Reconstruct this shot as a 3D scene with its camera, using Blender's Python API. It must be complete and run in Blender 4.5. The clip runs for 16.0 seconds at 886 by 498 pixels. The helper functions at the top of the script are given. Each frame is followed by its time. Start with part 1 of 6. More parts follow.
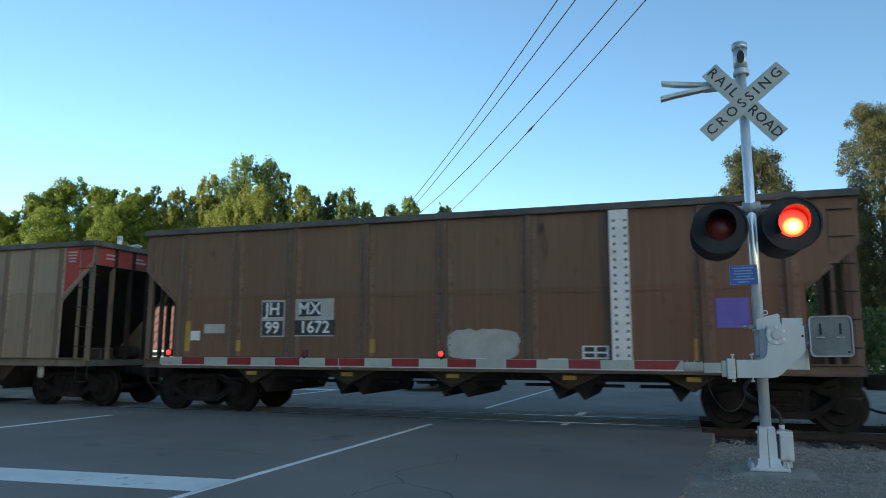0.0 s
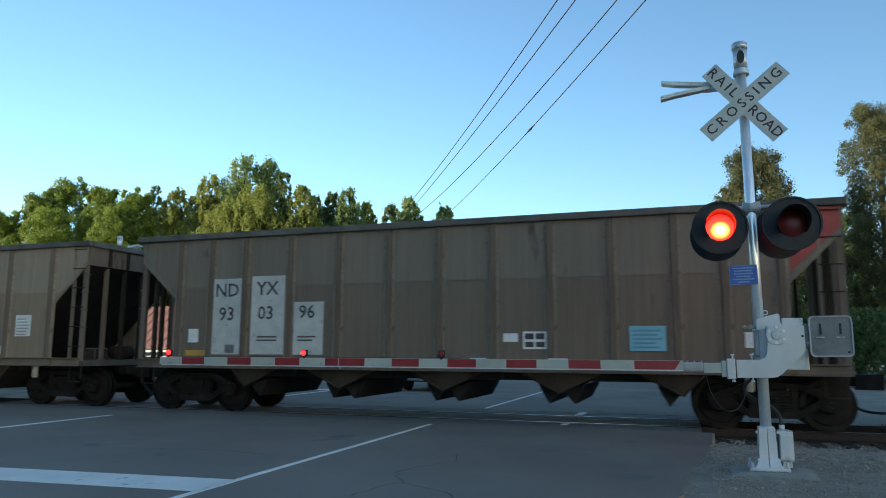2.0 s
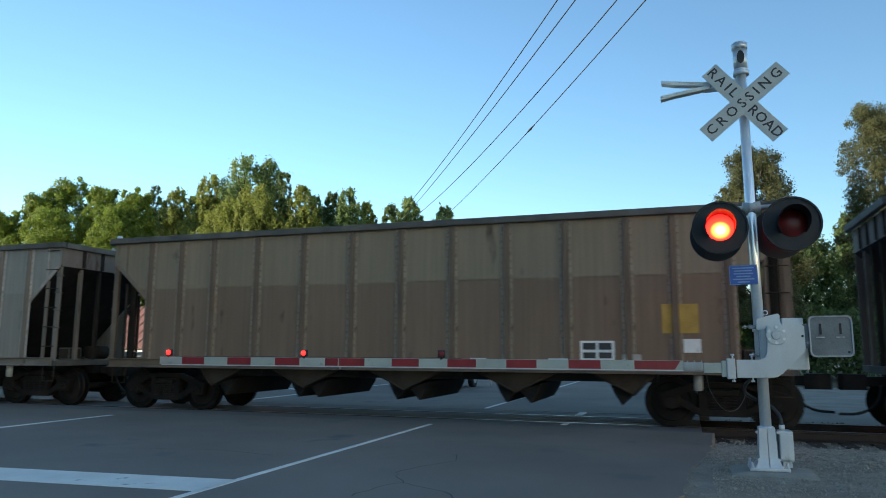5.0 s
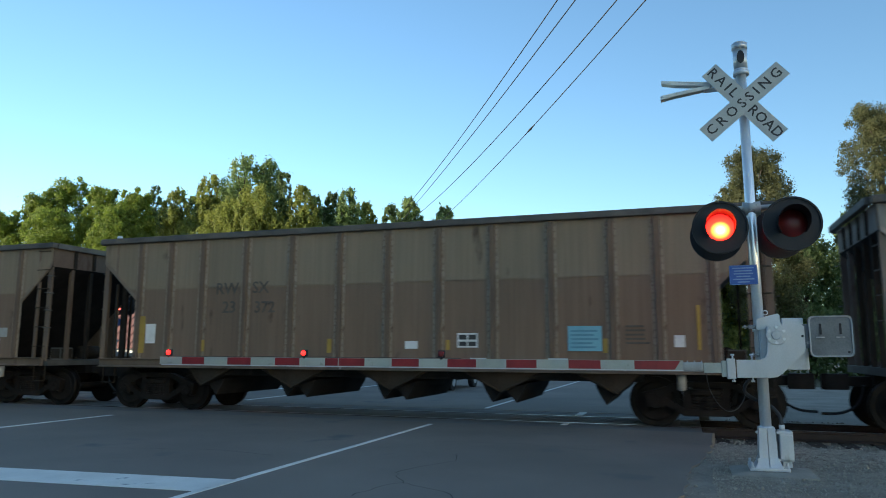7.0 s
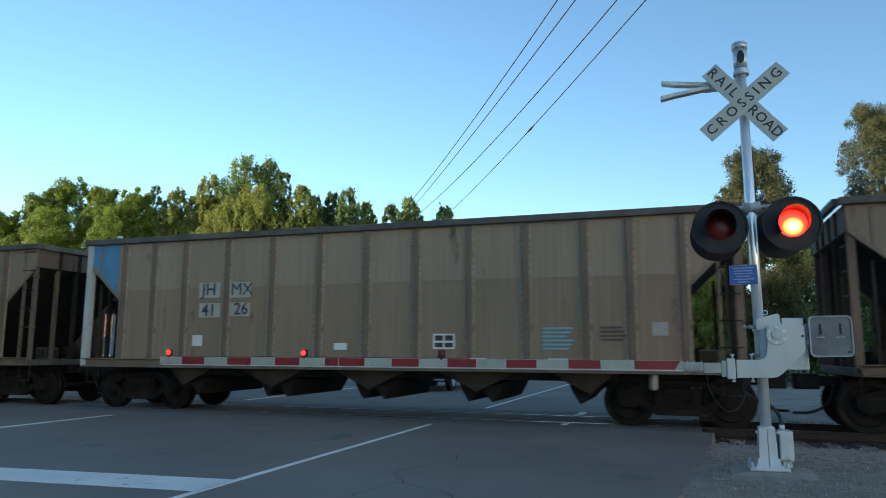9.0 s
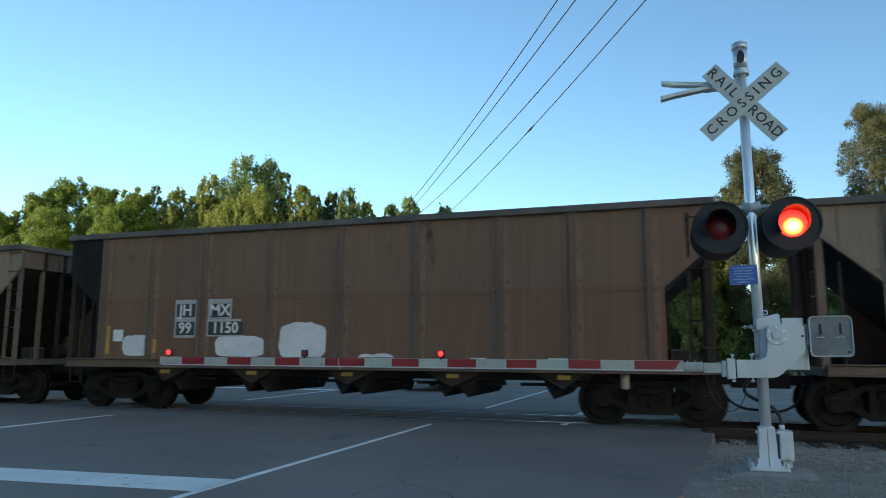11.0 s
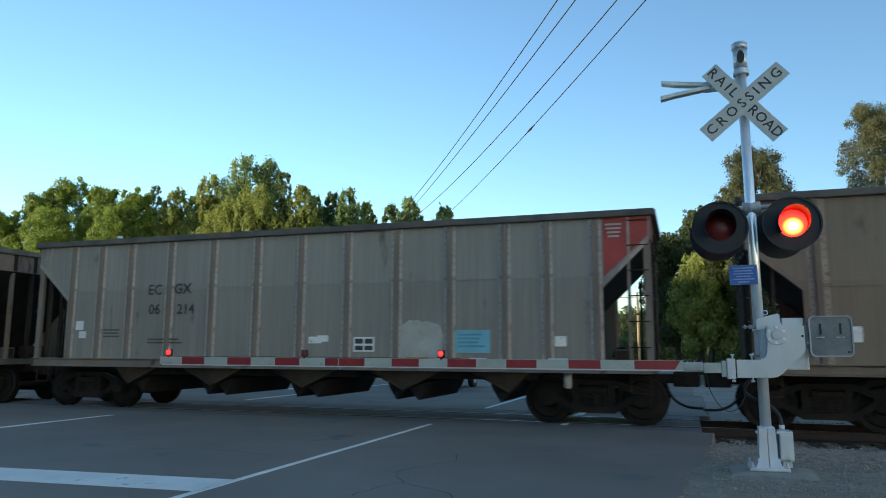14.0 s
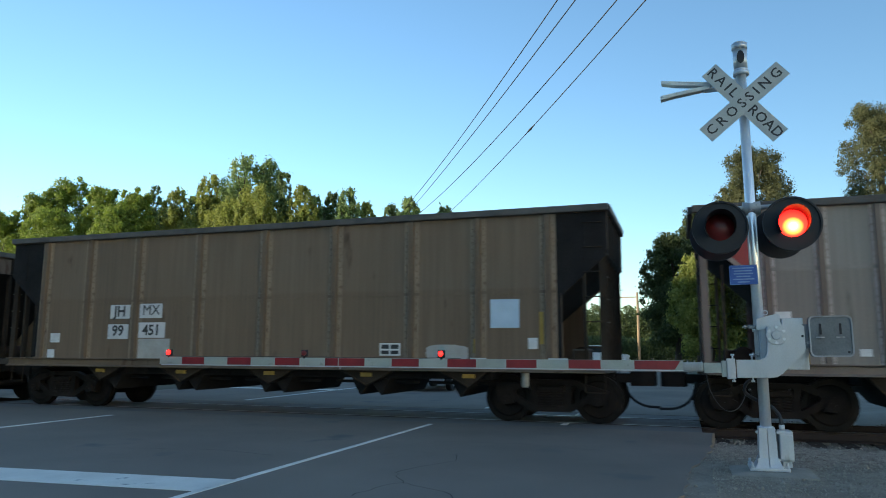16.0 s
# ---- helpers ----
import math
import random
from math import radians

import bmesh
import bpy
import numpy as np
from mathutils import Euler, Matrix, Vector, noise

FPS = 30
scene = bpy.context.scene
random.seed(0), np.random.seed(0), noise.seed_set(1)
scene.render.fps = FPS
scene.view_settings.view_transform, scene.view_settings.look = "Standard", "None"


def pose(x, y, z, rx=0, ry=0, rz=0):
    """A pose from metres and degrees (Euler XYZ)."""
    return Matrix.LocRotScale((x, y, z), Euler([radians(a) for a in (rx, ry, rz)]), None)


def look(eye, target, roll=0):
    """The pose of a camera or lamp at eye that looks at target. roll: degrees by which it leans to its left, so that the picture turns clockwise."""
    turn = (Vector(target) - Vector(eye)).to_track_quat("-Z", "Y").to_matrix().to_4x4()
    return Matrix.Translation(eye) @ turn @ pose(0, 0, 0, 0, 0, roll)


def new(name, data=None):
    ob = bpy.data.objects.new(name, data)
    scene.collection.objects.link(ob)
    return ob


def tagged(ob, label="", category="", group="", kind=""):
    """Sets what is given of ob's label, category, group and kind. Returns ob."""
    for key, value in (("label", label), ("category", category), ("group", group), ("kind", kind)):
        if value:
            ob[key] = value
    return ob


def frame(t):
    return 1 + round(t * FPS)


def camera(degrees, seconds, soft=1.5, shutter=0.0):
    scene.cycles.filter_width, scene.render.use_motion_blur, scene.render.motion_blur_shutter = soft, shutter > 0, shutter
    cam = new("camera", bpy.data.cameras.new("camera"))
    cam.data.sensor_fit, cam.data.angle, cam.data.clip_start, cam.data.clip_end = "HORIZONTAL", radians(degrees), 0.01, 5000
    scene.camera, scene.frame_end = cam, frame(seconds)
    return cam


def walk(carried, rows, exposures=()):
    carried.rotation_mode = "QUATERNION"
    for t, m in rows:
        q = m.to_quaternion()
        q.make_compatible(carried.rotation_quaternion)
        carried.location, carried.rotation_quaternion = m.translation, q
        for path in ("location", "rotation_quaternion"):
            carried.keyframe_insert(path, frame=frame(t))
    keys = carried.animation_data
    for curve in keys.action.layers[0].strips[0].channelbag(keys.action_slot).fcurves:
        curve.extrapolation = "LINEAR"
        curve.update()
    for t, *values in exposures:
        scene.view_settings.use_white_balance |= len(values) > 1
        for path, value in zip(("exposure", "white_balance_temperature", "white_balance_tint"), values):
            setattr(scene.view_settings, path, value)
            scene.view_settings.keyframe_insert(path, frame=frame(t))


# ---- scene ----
# ---- camera: it stands still on its tripod ----
cam = camera(64.19, 16.0, soft=0.95, shutter=0.10)
EYE = Vector((0, 0, 1.387))
YAW, PITCH, ROLL = -0.325885, 0.142366, 0.21
AIM = EYE + Vector((math.sin(YAW) * math.cos(PITCH), math.cos(YAW) * math.cos(PITCH), math.sin(PITCH)))
walk(cam, [(0.0, look(EYE, AIM, ROLL)), (16.0, look(EYE, AIM, ROLL))], [(0.0, 1.0, 5800, 3), (16.0, 1.0, 5800, 3)])

# ---- light: low evening sun behind the camera, kept off the crossing by an added, unseen blocker ----
SUN_EL, SUN_AZ = radians(9), radians(235)
world = bpy.data.worlds.new("sky")
scene.world = world
world.use_nodes = True
wn = world.node_tree
sky = wn.nodes.new("ShaderNodeTexSky")
sky.sky_type, sky.sun_disc = "NISHITA", False
sky.sun_elevation, sky.sun_rotation = SUN_EL, math.tau - SUN_AZ
sky.air_density, sky.dust_density, sky.ozone_density = 1.0, 0.3, 2.0
wn.links.new(sky.outputs[0], wn.nodes["Background"].inputs[0])
wn.nodes["Background"].inputs[1].default_value = 0.15
sun_data = bpy.data.lights.new("sun", "SUN")
sun_data.energy, sun_data.angle, sun_data.color = 5.0, radians(0.6), (1.0, 0.85, 0.62)
sun = new("sun", sun_data)
SUN_DIR = Vector((math.sin(SUN_AZ) * math.cos(SUN_EL), math.cos(SUN_AZ) * math.cos(SUN_EL), math.sin(SUN_EL)))
sun.matrix_world = look(SUN_DIR * 50, (0, 0, 0))


# ---- materials ----
def mat(name, c1, c2, scale=3.0, rough=0.7, metal=0.0, bump=0.15, fine=40.0, stretch=(1, 1, 1), spots=None, emit=None, coat=0.0):
    """Two tones mixed by a broad and a fine noise, with a fine relief; spots: a third colour and how much of it."""
    m = bpy.data.materials.new(name)
    m.use_nodes = True
    n, l = m.node_tree.nodes, m.node_tree.links
    b = n["Principled BSDF"]
    co, mp = n.new("ShaderNodeTexCoord"), n.new("ShaderNodeMapping")
    mp.inputs["Scale"].default_value = stretch
    l.new(co.outputs["Object"], mp.inputs[0])
    big, small = n.new("ShaderNodeTexNoise"), n.new("ShaderNodeTexNoise")
    big.inputs["Scale"].default_value, small.inputs["Scale"].default_value = scale, fine
    big.inputs["Detail"].default_value, small.inputs["Detail"].default_value = 5, 4
    l.new(mp.outputs[0], big.inputs[0])
    l.new(co.outputs["Object"], small.inputs[0])
    mix = n.new("ShaderNodeMath")
    mix.operation = "MULTIPLY_ADD"
    l.new(small.outputs[0], mix.inputs[0])
    mix.inputs[1].default_value = 0.45
    l.new(big.outputs[0], mix.inputs[2])
    ramp = n.new("ShaderNodeValToRGB")
    ramp.color_ramp.elements[0].position, ramp.color_ramp.elements[1].position = 0.5, 0.95
    ramp.color_ramp.elements[0].color, ramp.color_ramp.elements[1].color = (*c1, 1), (*c2, 1)
    l.new(mix.outputs[0], ramp.inputs[0])
    out = ramp.outputs[0]
    if spots:
        sp, sr, sm = n.new("ShaderNodeTexNoise"), n.new("ShaderNodeValToRGB"), n.new("ShaderNodeMixRGB")
        sp.inputs["Scale"].default_value, sp.inputs["Detail"].default_value = scale * 2.3, 8
        l.new(mp.outputs[0], sp.inputs[0])
        sr.color_ramp.elements[0].position, sr.color_ramp.elements[1].position = 0.66 - spots[1] * 0.3, 0.74 - spots[1] * 0.25
        l.new(sp.outputs[0], sr.inputs[0])
        l.new(sr.outputs[0], sm.inputs[0])
        l.new(out, sm.inputs[1])
        sm.inputs[2].default_value = (*spots[0], 1)
        out = sm.outputs[0]
    l.new(out, b.inputs["Base Color"])
    b.inputs["Roughness"].default_value, b.inputs["Metallic"].default_value = rough, metal
    b.inputs["Coat Weight"].default_value = coat
    if bump:
        bp = n.new("ShaderNodeBump")
        bp.inputs["Strength"].default_value, bp.inputs["Distance"].default_value = bump, 0.01
        l.new(small.outputs[0], bp.inputs["Height"])
        l.new(bp.outputs[0], b.inputs["Normal"])
    if emit:
        b.inputs["Emission Color"].default_value, b.inputs["Emission Strength"].default_value = (*emit[0], 1), emit[1]
    return m


def car_paint(name, upper, lower, dust, split=2.78):
    """Weathered hopper paint: a paler top course, grimed lower course, rain streaks and coal dust."""
    m = mat(name, lower, tuple(min(1, c * 1.25) for c in lower), 0.8, 0.74, 0.0, 0.12, 25, (1, 1, 0.4), (dust, 0.02))
    n, l = m.node_tree.nodes, m.node_tree.links
    b = n["Principled BSDF"]
    base = b.inputs["Base Color"].links[0].from_socket
    co, sep = n.new("ShaderNodeTexCoord"), n.new("ShaderNodeSeparateXYZ")
    l.new(co.outputs["Object"], sep.inputs[0])
    wave = n.new("ShaderNodeTexNoise")
    wave.inputs["Scale"].default_value = 0.6
    l.new(co.outputs["Object"], wave.inputs[0])
    add = n.new("ShaderNodeMath")
    add.operation = "MULTIPLY_ADD"
    l.new(wave.outputs[0], add.inputs[0])
    add.inputs[1].default_value = 0.10
    l.new(sep.outputs[2], add.inputs[2])
    st = n.new("ShaderNodeMapRange")
    st.inputs[1].default_value, st.inputs[2].default_value = split, split + 0.05
    l.new(add.outputs[0], st.inputs[0])
    mx = n.new("ShaderNodeMixRGB")
    l.new(st.outputs[0], mx.inputs[0])
    l.new(base, mx.inputs[1])
    mul = n.new("ShaderNodeMixRGB")
    mul.blend_type, mul.inputs[0].default_value = "MULTIPLY", 1.0
    l.new(base, mul.inputs[1])
    mul.inputs[2].default_value = (*[min(2.0, u / max(lo, 0.01)) for u, lo in zip(upper, lower)], 1)
    l.new(mul.outputs[0], mx.inputs[2])
    # streaks running down from the top
    mp, sn, sr = n.new("ShaderNodeMapping"), n.new("ShaderNodeTexNoise"), n.new("ShaderNodeValToRGB")
    mp.inputs["Scale"].default_value = (7, 7, 0.25)
    l.new(co.outputs["Object"], mp.inputs[0])
    l.new(mp.outputs[0], sn.inputs[0])
    sn.inputs["Scale"].default_value, sn.inputs["Detail"].default_value = 1.6, 6
    sr.color_ramp.elements[0].position, sr.color_ramp.elements[1].position = 0.35, 0.75
    sr.color_ramp.elements[0].color, sr.color_ramp.elements[1].color = (0.72, 0.70, 0.67, 1), (1.12, 1.1, 1.05, 1)
    l.new(sn.outputs[0], sr.inputs[0])
    m2 = n.new("ShaderNodeMixRGB")
    m2.blend_type, m2.inputs[0].default_value = "MULTIPLY", 0.5
    b.inputs["Specular IOR Level"].default_value = 0.3
    l.new(mx.outputs[0], m2.inputs[1])
    l.new(sr.outputs[0], m2.inputs[2])
    l.new(m2.outputs[0], b.inputs["Base Color"])
    return m


COAL = (0.035, 0.032, 0.03)
PAINT = {
    "tan": car_paint("tan_car_paint", (0.256, 0.207, 0.154), (0.215, 0.165, 0.116), (0.091, 0.064, 0.042)),
    "dun": car_paint("dun_car_paint", (0.206, 0.164, 0.116), (0.161, 0.113, 0.079), (0.058, 0.037, 0.026)),
    "umber": car_paint("umber_car_paint", (0.150, 0.130, 0.105), (0.128, 0.104, 0.080), (0.06, 0.045, 0.032)),
    "grey": car_paint("grey_car_paint", (0.230, 0.219, 0.198), (0.205, 0.190, 0.168), (0.104, 0.081, 0.058)),
    "brown": car_paint("brown_car_paint", (0.146, 0.092, 0.060), (0.137, 0.080, 0.050), (0.057, 0.031, 0.018), 2.6),
    "olive": car_paint("olive_car_paint", (0.176, 0.148, 0.112), (0.163, 0.133, 0.099), (0.080, 0.060, 0.042), 2.6),
    "drab": car_paint("drab_car_paint", (0.160, 0.119, 0.083), (0.150, 0.109, 0.074), (0.075, 0.048, 0.030), 2.6),
}
RIB = {
    "tan": mat("tan_rib_paint", (0.161, 0.126, 0.094), (0.226, 0.179, 0.129), 2, 0.65, 0, 0.15, 30, (1, 1, 0.4), ((0.151, 0.078, 0.043), 0.22)),
    "dun": mat("dun_rib_paint", (0.132, 0.096, 0.069), (0.208, 0.152, 0.102), 2, 0.65, 0, 0.15, 30, (1, 1, 0.4), ((0.132, 0.070, 0.039), 0.25)),
    "umber": mat("umber_rib_paint", (0.125, 0.10, 0.072), (0.19, 0.15, 0.105), 2, 0.65, 0, 0.15, 30, (1, 1, 0.4), ((0.12, 0.07, 0.04), 0.25)),
    "grey": mat("grey_rib_paint", (0.208, 0.179, 0.150), (0.311, 0.269, 0.231), 2, 0.6, 0, 0.15, 30, (1, 1, 0.4), ((0.425, 0.382, 0.360), 0.30)),
    "brown": mat("brown_rib_paint", (0.094, 0.059, 0.039), (0.156, 0.100, 0.064), 2, 0.7, 0, 0.15, 30, (1, 1, 0.4), ((0.189, 0.113, 0.069), 0.15)),
    "olive": mat("olive_rib_paint", (0.132, 0.105, 0.078), (0.190, 0.155, 0.115), 2, 0.7, 0, 0.15, 30, (1, 1, 0.4), ((0.226, 0.148, 0.086), 0.15)),
    "drab": mat("drab_rib_paint", (0.132, 0.092, 0.058), (0.198, 0.139, 0.086), 2, 0.7, 0, 0.15, 30, (1, 1, 0.4), ((0.226, 0.148, 0.086), 0.15)),
}
HAT = {key: mat(key + "_rib_face", low, high, 2, 0.75, 0, 0.15, 30, (1, 1, 0.3), ((0.085, 0.048, 0.028), 0.12)) for key, low, high in (
    ("tan", (0.118, 0.086, 0.060), (0.172, 0.128, 0.090)), ("dun", (0.098, 0.066, 0.045), (0.150, 0.106, 0.070)), ("umber", (0.085, 0.064, 0.046), (0.128, 0.098, 0.068)),
    ("grey", (0.130, 0.104, 0.082), (0.195, 0.160, 0.130)), ("brown", (0.090, 0.056, 0.037), (0.140, 0.090, 0.058)), ("olive", (0.112, 0.088, 0.064), (0.165, 0.132, 0.096)),
    ("drab", (0.105, 0.072, 0.046), (0.160, 0.112, 0.070)))}
FLANGE = {
    "tan": mat("tan_flange_dust", (0.237, 0.188, 0.138), (0.334, 0.274, 0.215), 6, 0.8, 0, 0.25, 30, (1, 1, 0.5), ((0.13, 0.08, 0.05), 0.18)),
    "dun": mat("dun_flange_dust", (0.204, 0.156, 0.107), (0.296, 0.242, 0.183), 6, 0.8, 0, 0.25, 30, (1, 1, 0.5), ((0.12, 0.075, 0.045), 0.22)),
    "umber": mat("umber_flange_dust", (0.150, 0.120, 0.091), (0.215, 0.177, 0.134), 6, 0.8, 0, 0.25, 30, (1, 1, 0.5), ((0.10, 0.06, 0.035), 0.22)),
    "grey": mat("grey_flange_dust", (0.323, 0.280, 0.242), (0.452, 0.403, 0.360), 6, 0.8, 0, 0.25, 30, (1, 1, 0.5), ((0.20, 0.16, 0.12), 0.18)),
    "brown": mat("brown_flange_dust", (0.140, 0.089, 0.059), (0.204, 0.138, 0.092), 6, 0.8, 0, 0.25, 30, (1, 1, 0.5), ((0.09, 0.05, 0.03), 0.2)),
    "olive": mat("olive_flange_dust", (0.222, 0.185, 0.144), (0.314, 0.267, 0.218), 6, 0.8, 0, 0.25, 30, (1, 1, 0.5), ((0.12, 0.075, 0.045), 0.2)),
    "drab": mat("drab_flange_dust", (0.204, 0.149, 0.096), (0.280, 0.215, 0.150), 6, 0.8, 0, 0.25, 30, (1, 1, 0.5), ((0.12, 0.075, 0.045), 0.2)),
}
UNDER = mat("dark_underframe_paint", (0.022, 0.0175, 0.013), (0.048, 0.038, 0.028), 2, 0.8, 0, 0.2, 30, (1, 1, 0.4), ((0.05, 0.035, 0.025), 0.25))
CHORD = mat("coal_dusted_steel", (0.055, 0.05, 0.043), (0.12, 0.11, 0.095), 2, 0.75, 0, 0.2, 30)
BLACK = mat("near_black_steel", (0.010, 0.0095, 0.0095), (0.024, 0.022, 0.021), 2, 0.7, 0, 0.2, 30)
GRIME = mat("greasy_truck_steel", (0.010, 0.0085, 0.0075), (0.025, 0.020, 0.017), 3, 0.65, 0.1, 0.3, 30)
TREAD = mat("worn_wheel_steel", (0.011, 0.010, 0.009), (0.028, 0.023, 0.020), 4, 0.45, 0.6, 0.15, 40)
WHITE = mat("dirty_white_paint", (0.55, 0.55, 0.53), (0.72, 0.72, 0.70), 4, 0.6, 0, 0.1, 40, (1, 1, 1), ((0.32, 0.30, 0.26), 0.1))
PALE = mat("faded_white_patch", (0.30, 0.29, 0.26), (0.40, 0.39, 0.36), 4, 0.7, 0, 0.1, 40)
INK = mat("black_lettering", (0.02, 0.02, 0.02), (0.04, 0.04, 0.038), 6, 0.6, 0, 0.0)
FADED = mat("faded_black_lettering", (0.055, 0.048, 0.038), (0.10, 0.088, 0.07), 6, 0.7, 0, 0.0)
SKYBLUE = mat("pale_blue_placard", (0.14, 0.33, 0.42), (0.20, 0.42, 0.50), 3, 0.6, 0, 0.1)
BLUESIGN = mat("blue_sign_enamel", (0.02, 0.07, 0.30), (0.035, 0.10, 0.36), 6, 0.45, 0, 0.0)
NOTICEPRINT = mat("pale_notice_print", (0.16, 0.25, 0.46), (0.22, 0.32, 0.54), 6, 0.5, 0, 0.0)
YELLOW = mat("ochre_yellow_paint", (0.30, 0.19, 0.03), (0.42, 0.27, 0.05), 4, 0.65, 0, 0.1)
REDPAINT = mat("red_corner_paint", (0.24, 0.035, 0.028), (0.34, 0.05, 0.04), 3, 0.6, 0, 0.1, 30, (1, 1, 1), ((0.12, 0.05, 0.04), 0.1))
BLUEPAINT = mat("blue_corner_paint", (0.07, 0.19, 0.34), (0.10, 0.25, 0.42), 3, 0.6, 0, 0.1)
GALV = mat("galvanized_steel", (0.50, 0.52, 0.54), (0.68, 0.70, 0.72), 5, 0.38, 0.55, 0.08, 60, (1, 1, 0.5), ((0.36, 0.37, 0.38), 0.1))
MASTSTEEL = mat("bright_galvanized_steel", (0.74, 0.745, 0.75), (0.88, 0.88, 0.87), 3, 0.30, 0.6, 0.08, 40, (1, 1, 0.25))
ALU = mat("bare_aluminium_paint", (0.42, 0.435, 0.45), (0.54, 0.555, 0.57), 3, 0.42, 0.25, 0.05, 60, (1, 1, 0.4), ((0.38, 0.38, 0.37), 0.08))
CASTING = mat("cast_grey_iron", (0.26, 0.27, 0.27), (0.36, 0.37, 0.37), 5, 0.55, 0.35, 0.2, 60, (1, 1, 1), ((0.18, 0.18, 0.175), 0.15))
WEIGHT = mat("dull_iron_counterweight", (0.10, 0.112, 0.12), (0.18, 0.195, 0.205), 4, 0.6, 0.3, 0.25, 50, (1, 1, 1), ((0.34, 0.35, 0.355), 0.12))
SIGNWHITE = mat("retroreflective_white_sheeting", (0.36, 0.385, 0.365), (0.45, 0.475, 0.455), 8, 0.4, 0, 0.0)
ARMWHITE = mat("dusty_reflective_arm_sheeting", (0.27, 0.295, 0.265), (0.36, 0.385, 0.35), 3, 0.45, 0, 0.05, 50, (1, 1, 1), ((0.22, 0.23, 0.205), 0.12))
SIGNRED = mat("retroreflective_red_sheeting", (0.17, 0.013, 0.016), (0.23, 0.018, 0.022), 5, 0.4, 0, 0.0)
SIGNBLACK = mat("matte_black_enamel", (0.007, 0.007, 0.0085), (0.014, 0.014, 0.017), 6, 0.6, 0, 0.05)
LENS_OFF = mat("unlit_red_glass", (0.09, 0.005, 0.005), (0.13, 0.008, 0.008), 12, 0.42, 0, 0.1, 60)
LENS_SMALL = mat("lit_small_red_glass", (0.4, 0.02, 0.01), (0.4, 0.02, 0.01), 12, 0.2, 0, 0.0, 60, (1, 1, 1), None, ((1.0, 0.007, 0.005), 4.0))


def lit_lens(name, strength):
    """Red flasher glass, hottest in front of the bulb a little below its centre."""
    m = mat(name, (0.4, 0.02, 0.01), (0.4, 0.02, 0.01), 12, 0.2, 0, 0.0, 60, (1, 1, 1), None, ((1, 0, 0), strength))
    n, l = m.node_tree.nodes, m.node_tree.links
    co, mp, ln, rp = n.new("ShaderNodeTexCoord"), n.new("ShaderNodeMapping"), n.new("ShaderNodeVectorMath"), n.new("ShaderNodeValToRGB")
    mp.inputs["Location"].default_value, mp.inputs["Scale"].default_value = (0, 0, 0.045), (1, 0, 1.1)
    ln.operation = "LENGTH"
    l.new(co.outputs["Object"], mp.inputs[0])
    l.new(mp.outputs[0], ln.inputs[0])
    l.new(ln.outputs["Value"], rp.inputs[0])
    e = rp.color_ramp.elements
    e[0].position, e[0].color = 0.02, (1.0, 0.62, 0.16, 1)
    e[1].position, e[1].color = 0.20, (0.55, 0.003, 0.002, 1)
    for at, colour in ((0.055, (1.0, 0.36, 0.05, 1)), (0.085, (1.0, 0.10, 0.012, 1)), (0.12, (1.0, 0.010, 0.004, 1))):
        x = e.new(at)
        x.color = colour
    l.new(rp.outputs[0], n["Principled BSDF"].inputs["Emission Color"])
    return m


LENS_ON = lit_lens("lit_red_glass", 6.0)
LENS_BEAM = mat("lit_red_glass_towards_track", (0.4, 0.02, 0.01), (0.4, 0.02, 0.01), 12, 0.2, 0, 0.0, 60, (1, 1, 1), None, ((1.0, 0.03, 0.02), 14.0))
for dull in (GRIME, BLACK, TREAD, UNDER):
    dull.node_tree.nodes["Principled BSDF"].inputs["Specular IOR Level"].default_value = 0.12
ASPHALT = mat("worn_asphalt", (0.146, 0.122, 0.098), (0.224, 0.190, 0.155), 0.35, 0.85, 0, 0.5, 90, (1, 1, 1), ((0.11, 0.107, 0.102), 0.1))
PANEL = mat("crossing_panel_concrete", (0.11, 0.105, 0.10), (0.18, 0.172, 0.163), 0.8, 0.85, 0, 0.4, 60, (0.3, 1, 1))
LINEPAINT = mat("worn_road_paint", (0.64, 0.615, 0.55), (0.80, 0.775, 0.71), 2, 0.7, 0, 0.3, 60, (1, 1, 1), ((0.22, 0.22, 0.215), 0.06))
GRAVEL = mat("grey_gravel", (0.15, 0.128, 0.098), (0.30, 0.262, 0.208), 1.3, 0.95, 0, 0.9, 35)
PALEGRAVEL = mat("pale_gravel_lot", (0.20, 0.172, 0.135), (0.33, 0.292, 0.235), 0.9, 0.95, 0, 0.9, 30)
STONE = mat("gravel_stone", (0.15, 0.131, 0.104), (0.37, 0.335, 0.275), 9, 0.9, 0, 0.4, 30)
EARTH = mat("dry_grassy_earth", (0.07, 0.065, 0.04), (0.14, 0.13, 0.075), 0.2, 0.95, 0, 0.8, 20)
RUST = mat("rusty_rail_steel", (0.019, 0.012, 0.009), (0.040, 0.024, 0.017), 4, 0.75, 0.2, 0.3, 50)
RAILTOP = mat("polished_rail_head", (0.30, 0.29, 0.28), (0.42, 0.41, 0.40), 3, 0.28, 0.9, 0.05)
TIE = mat("creosoted_tie", (0.025, 0.02, 0.016), (0.06, 0.048, 0.038), 3, 0.9, 0, 0.5, 40)
CONCRETE = mat("weathered_concrete", (0.20, 0.18, 0.15), (0.31, 0.285, 0.24), 3, 0.9, 0, 0.4, 60)
WIRE = mat("black_cable", (0.015, 0.015, 0.016), (0.03, 0.03, 0.03), 5, 0.6, 0, 0.0)
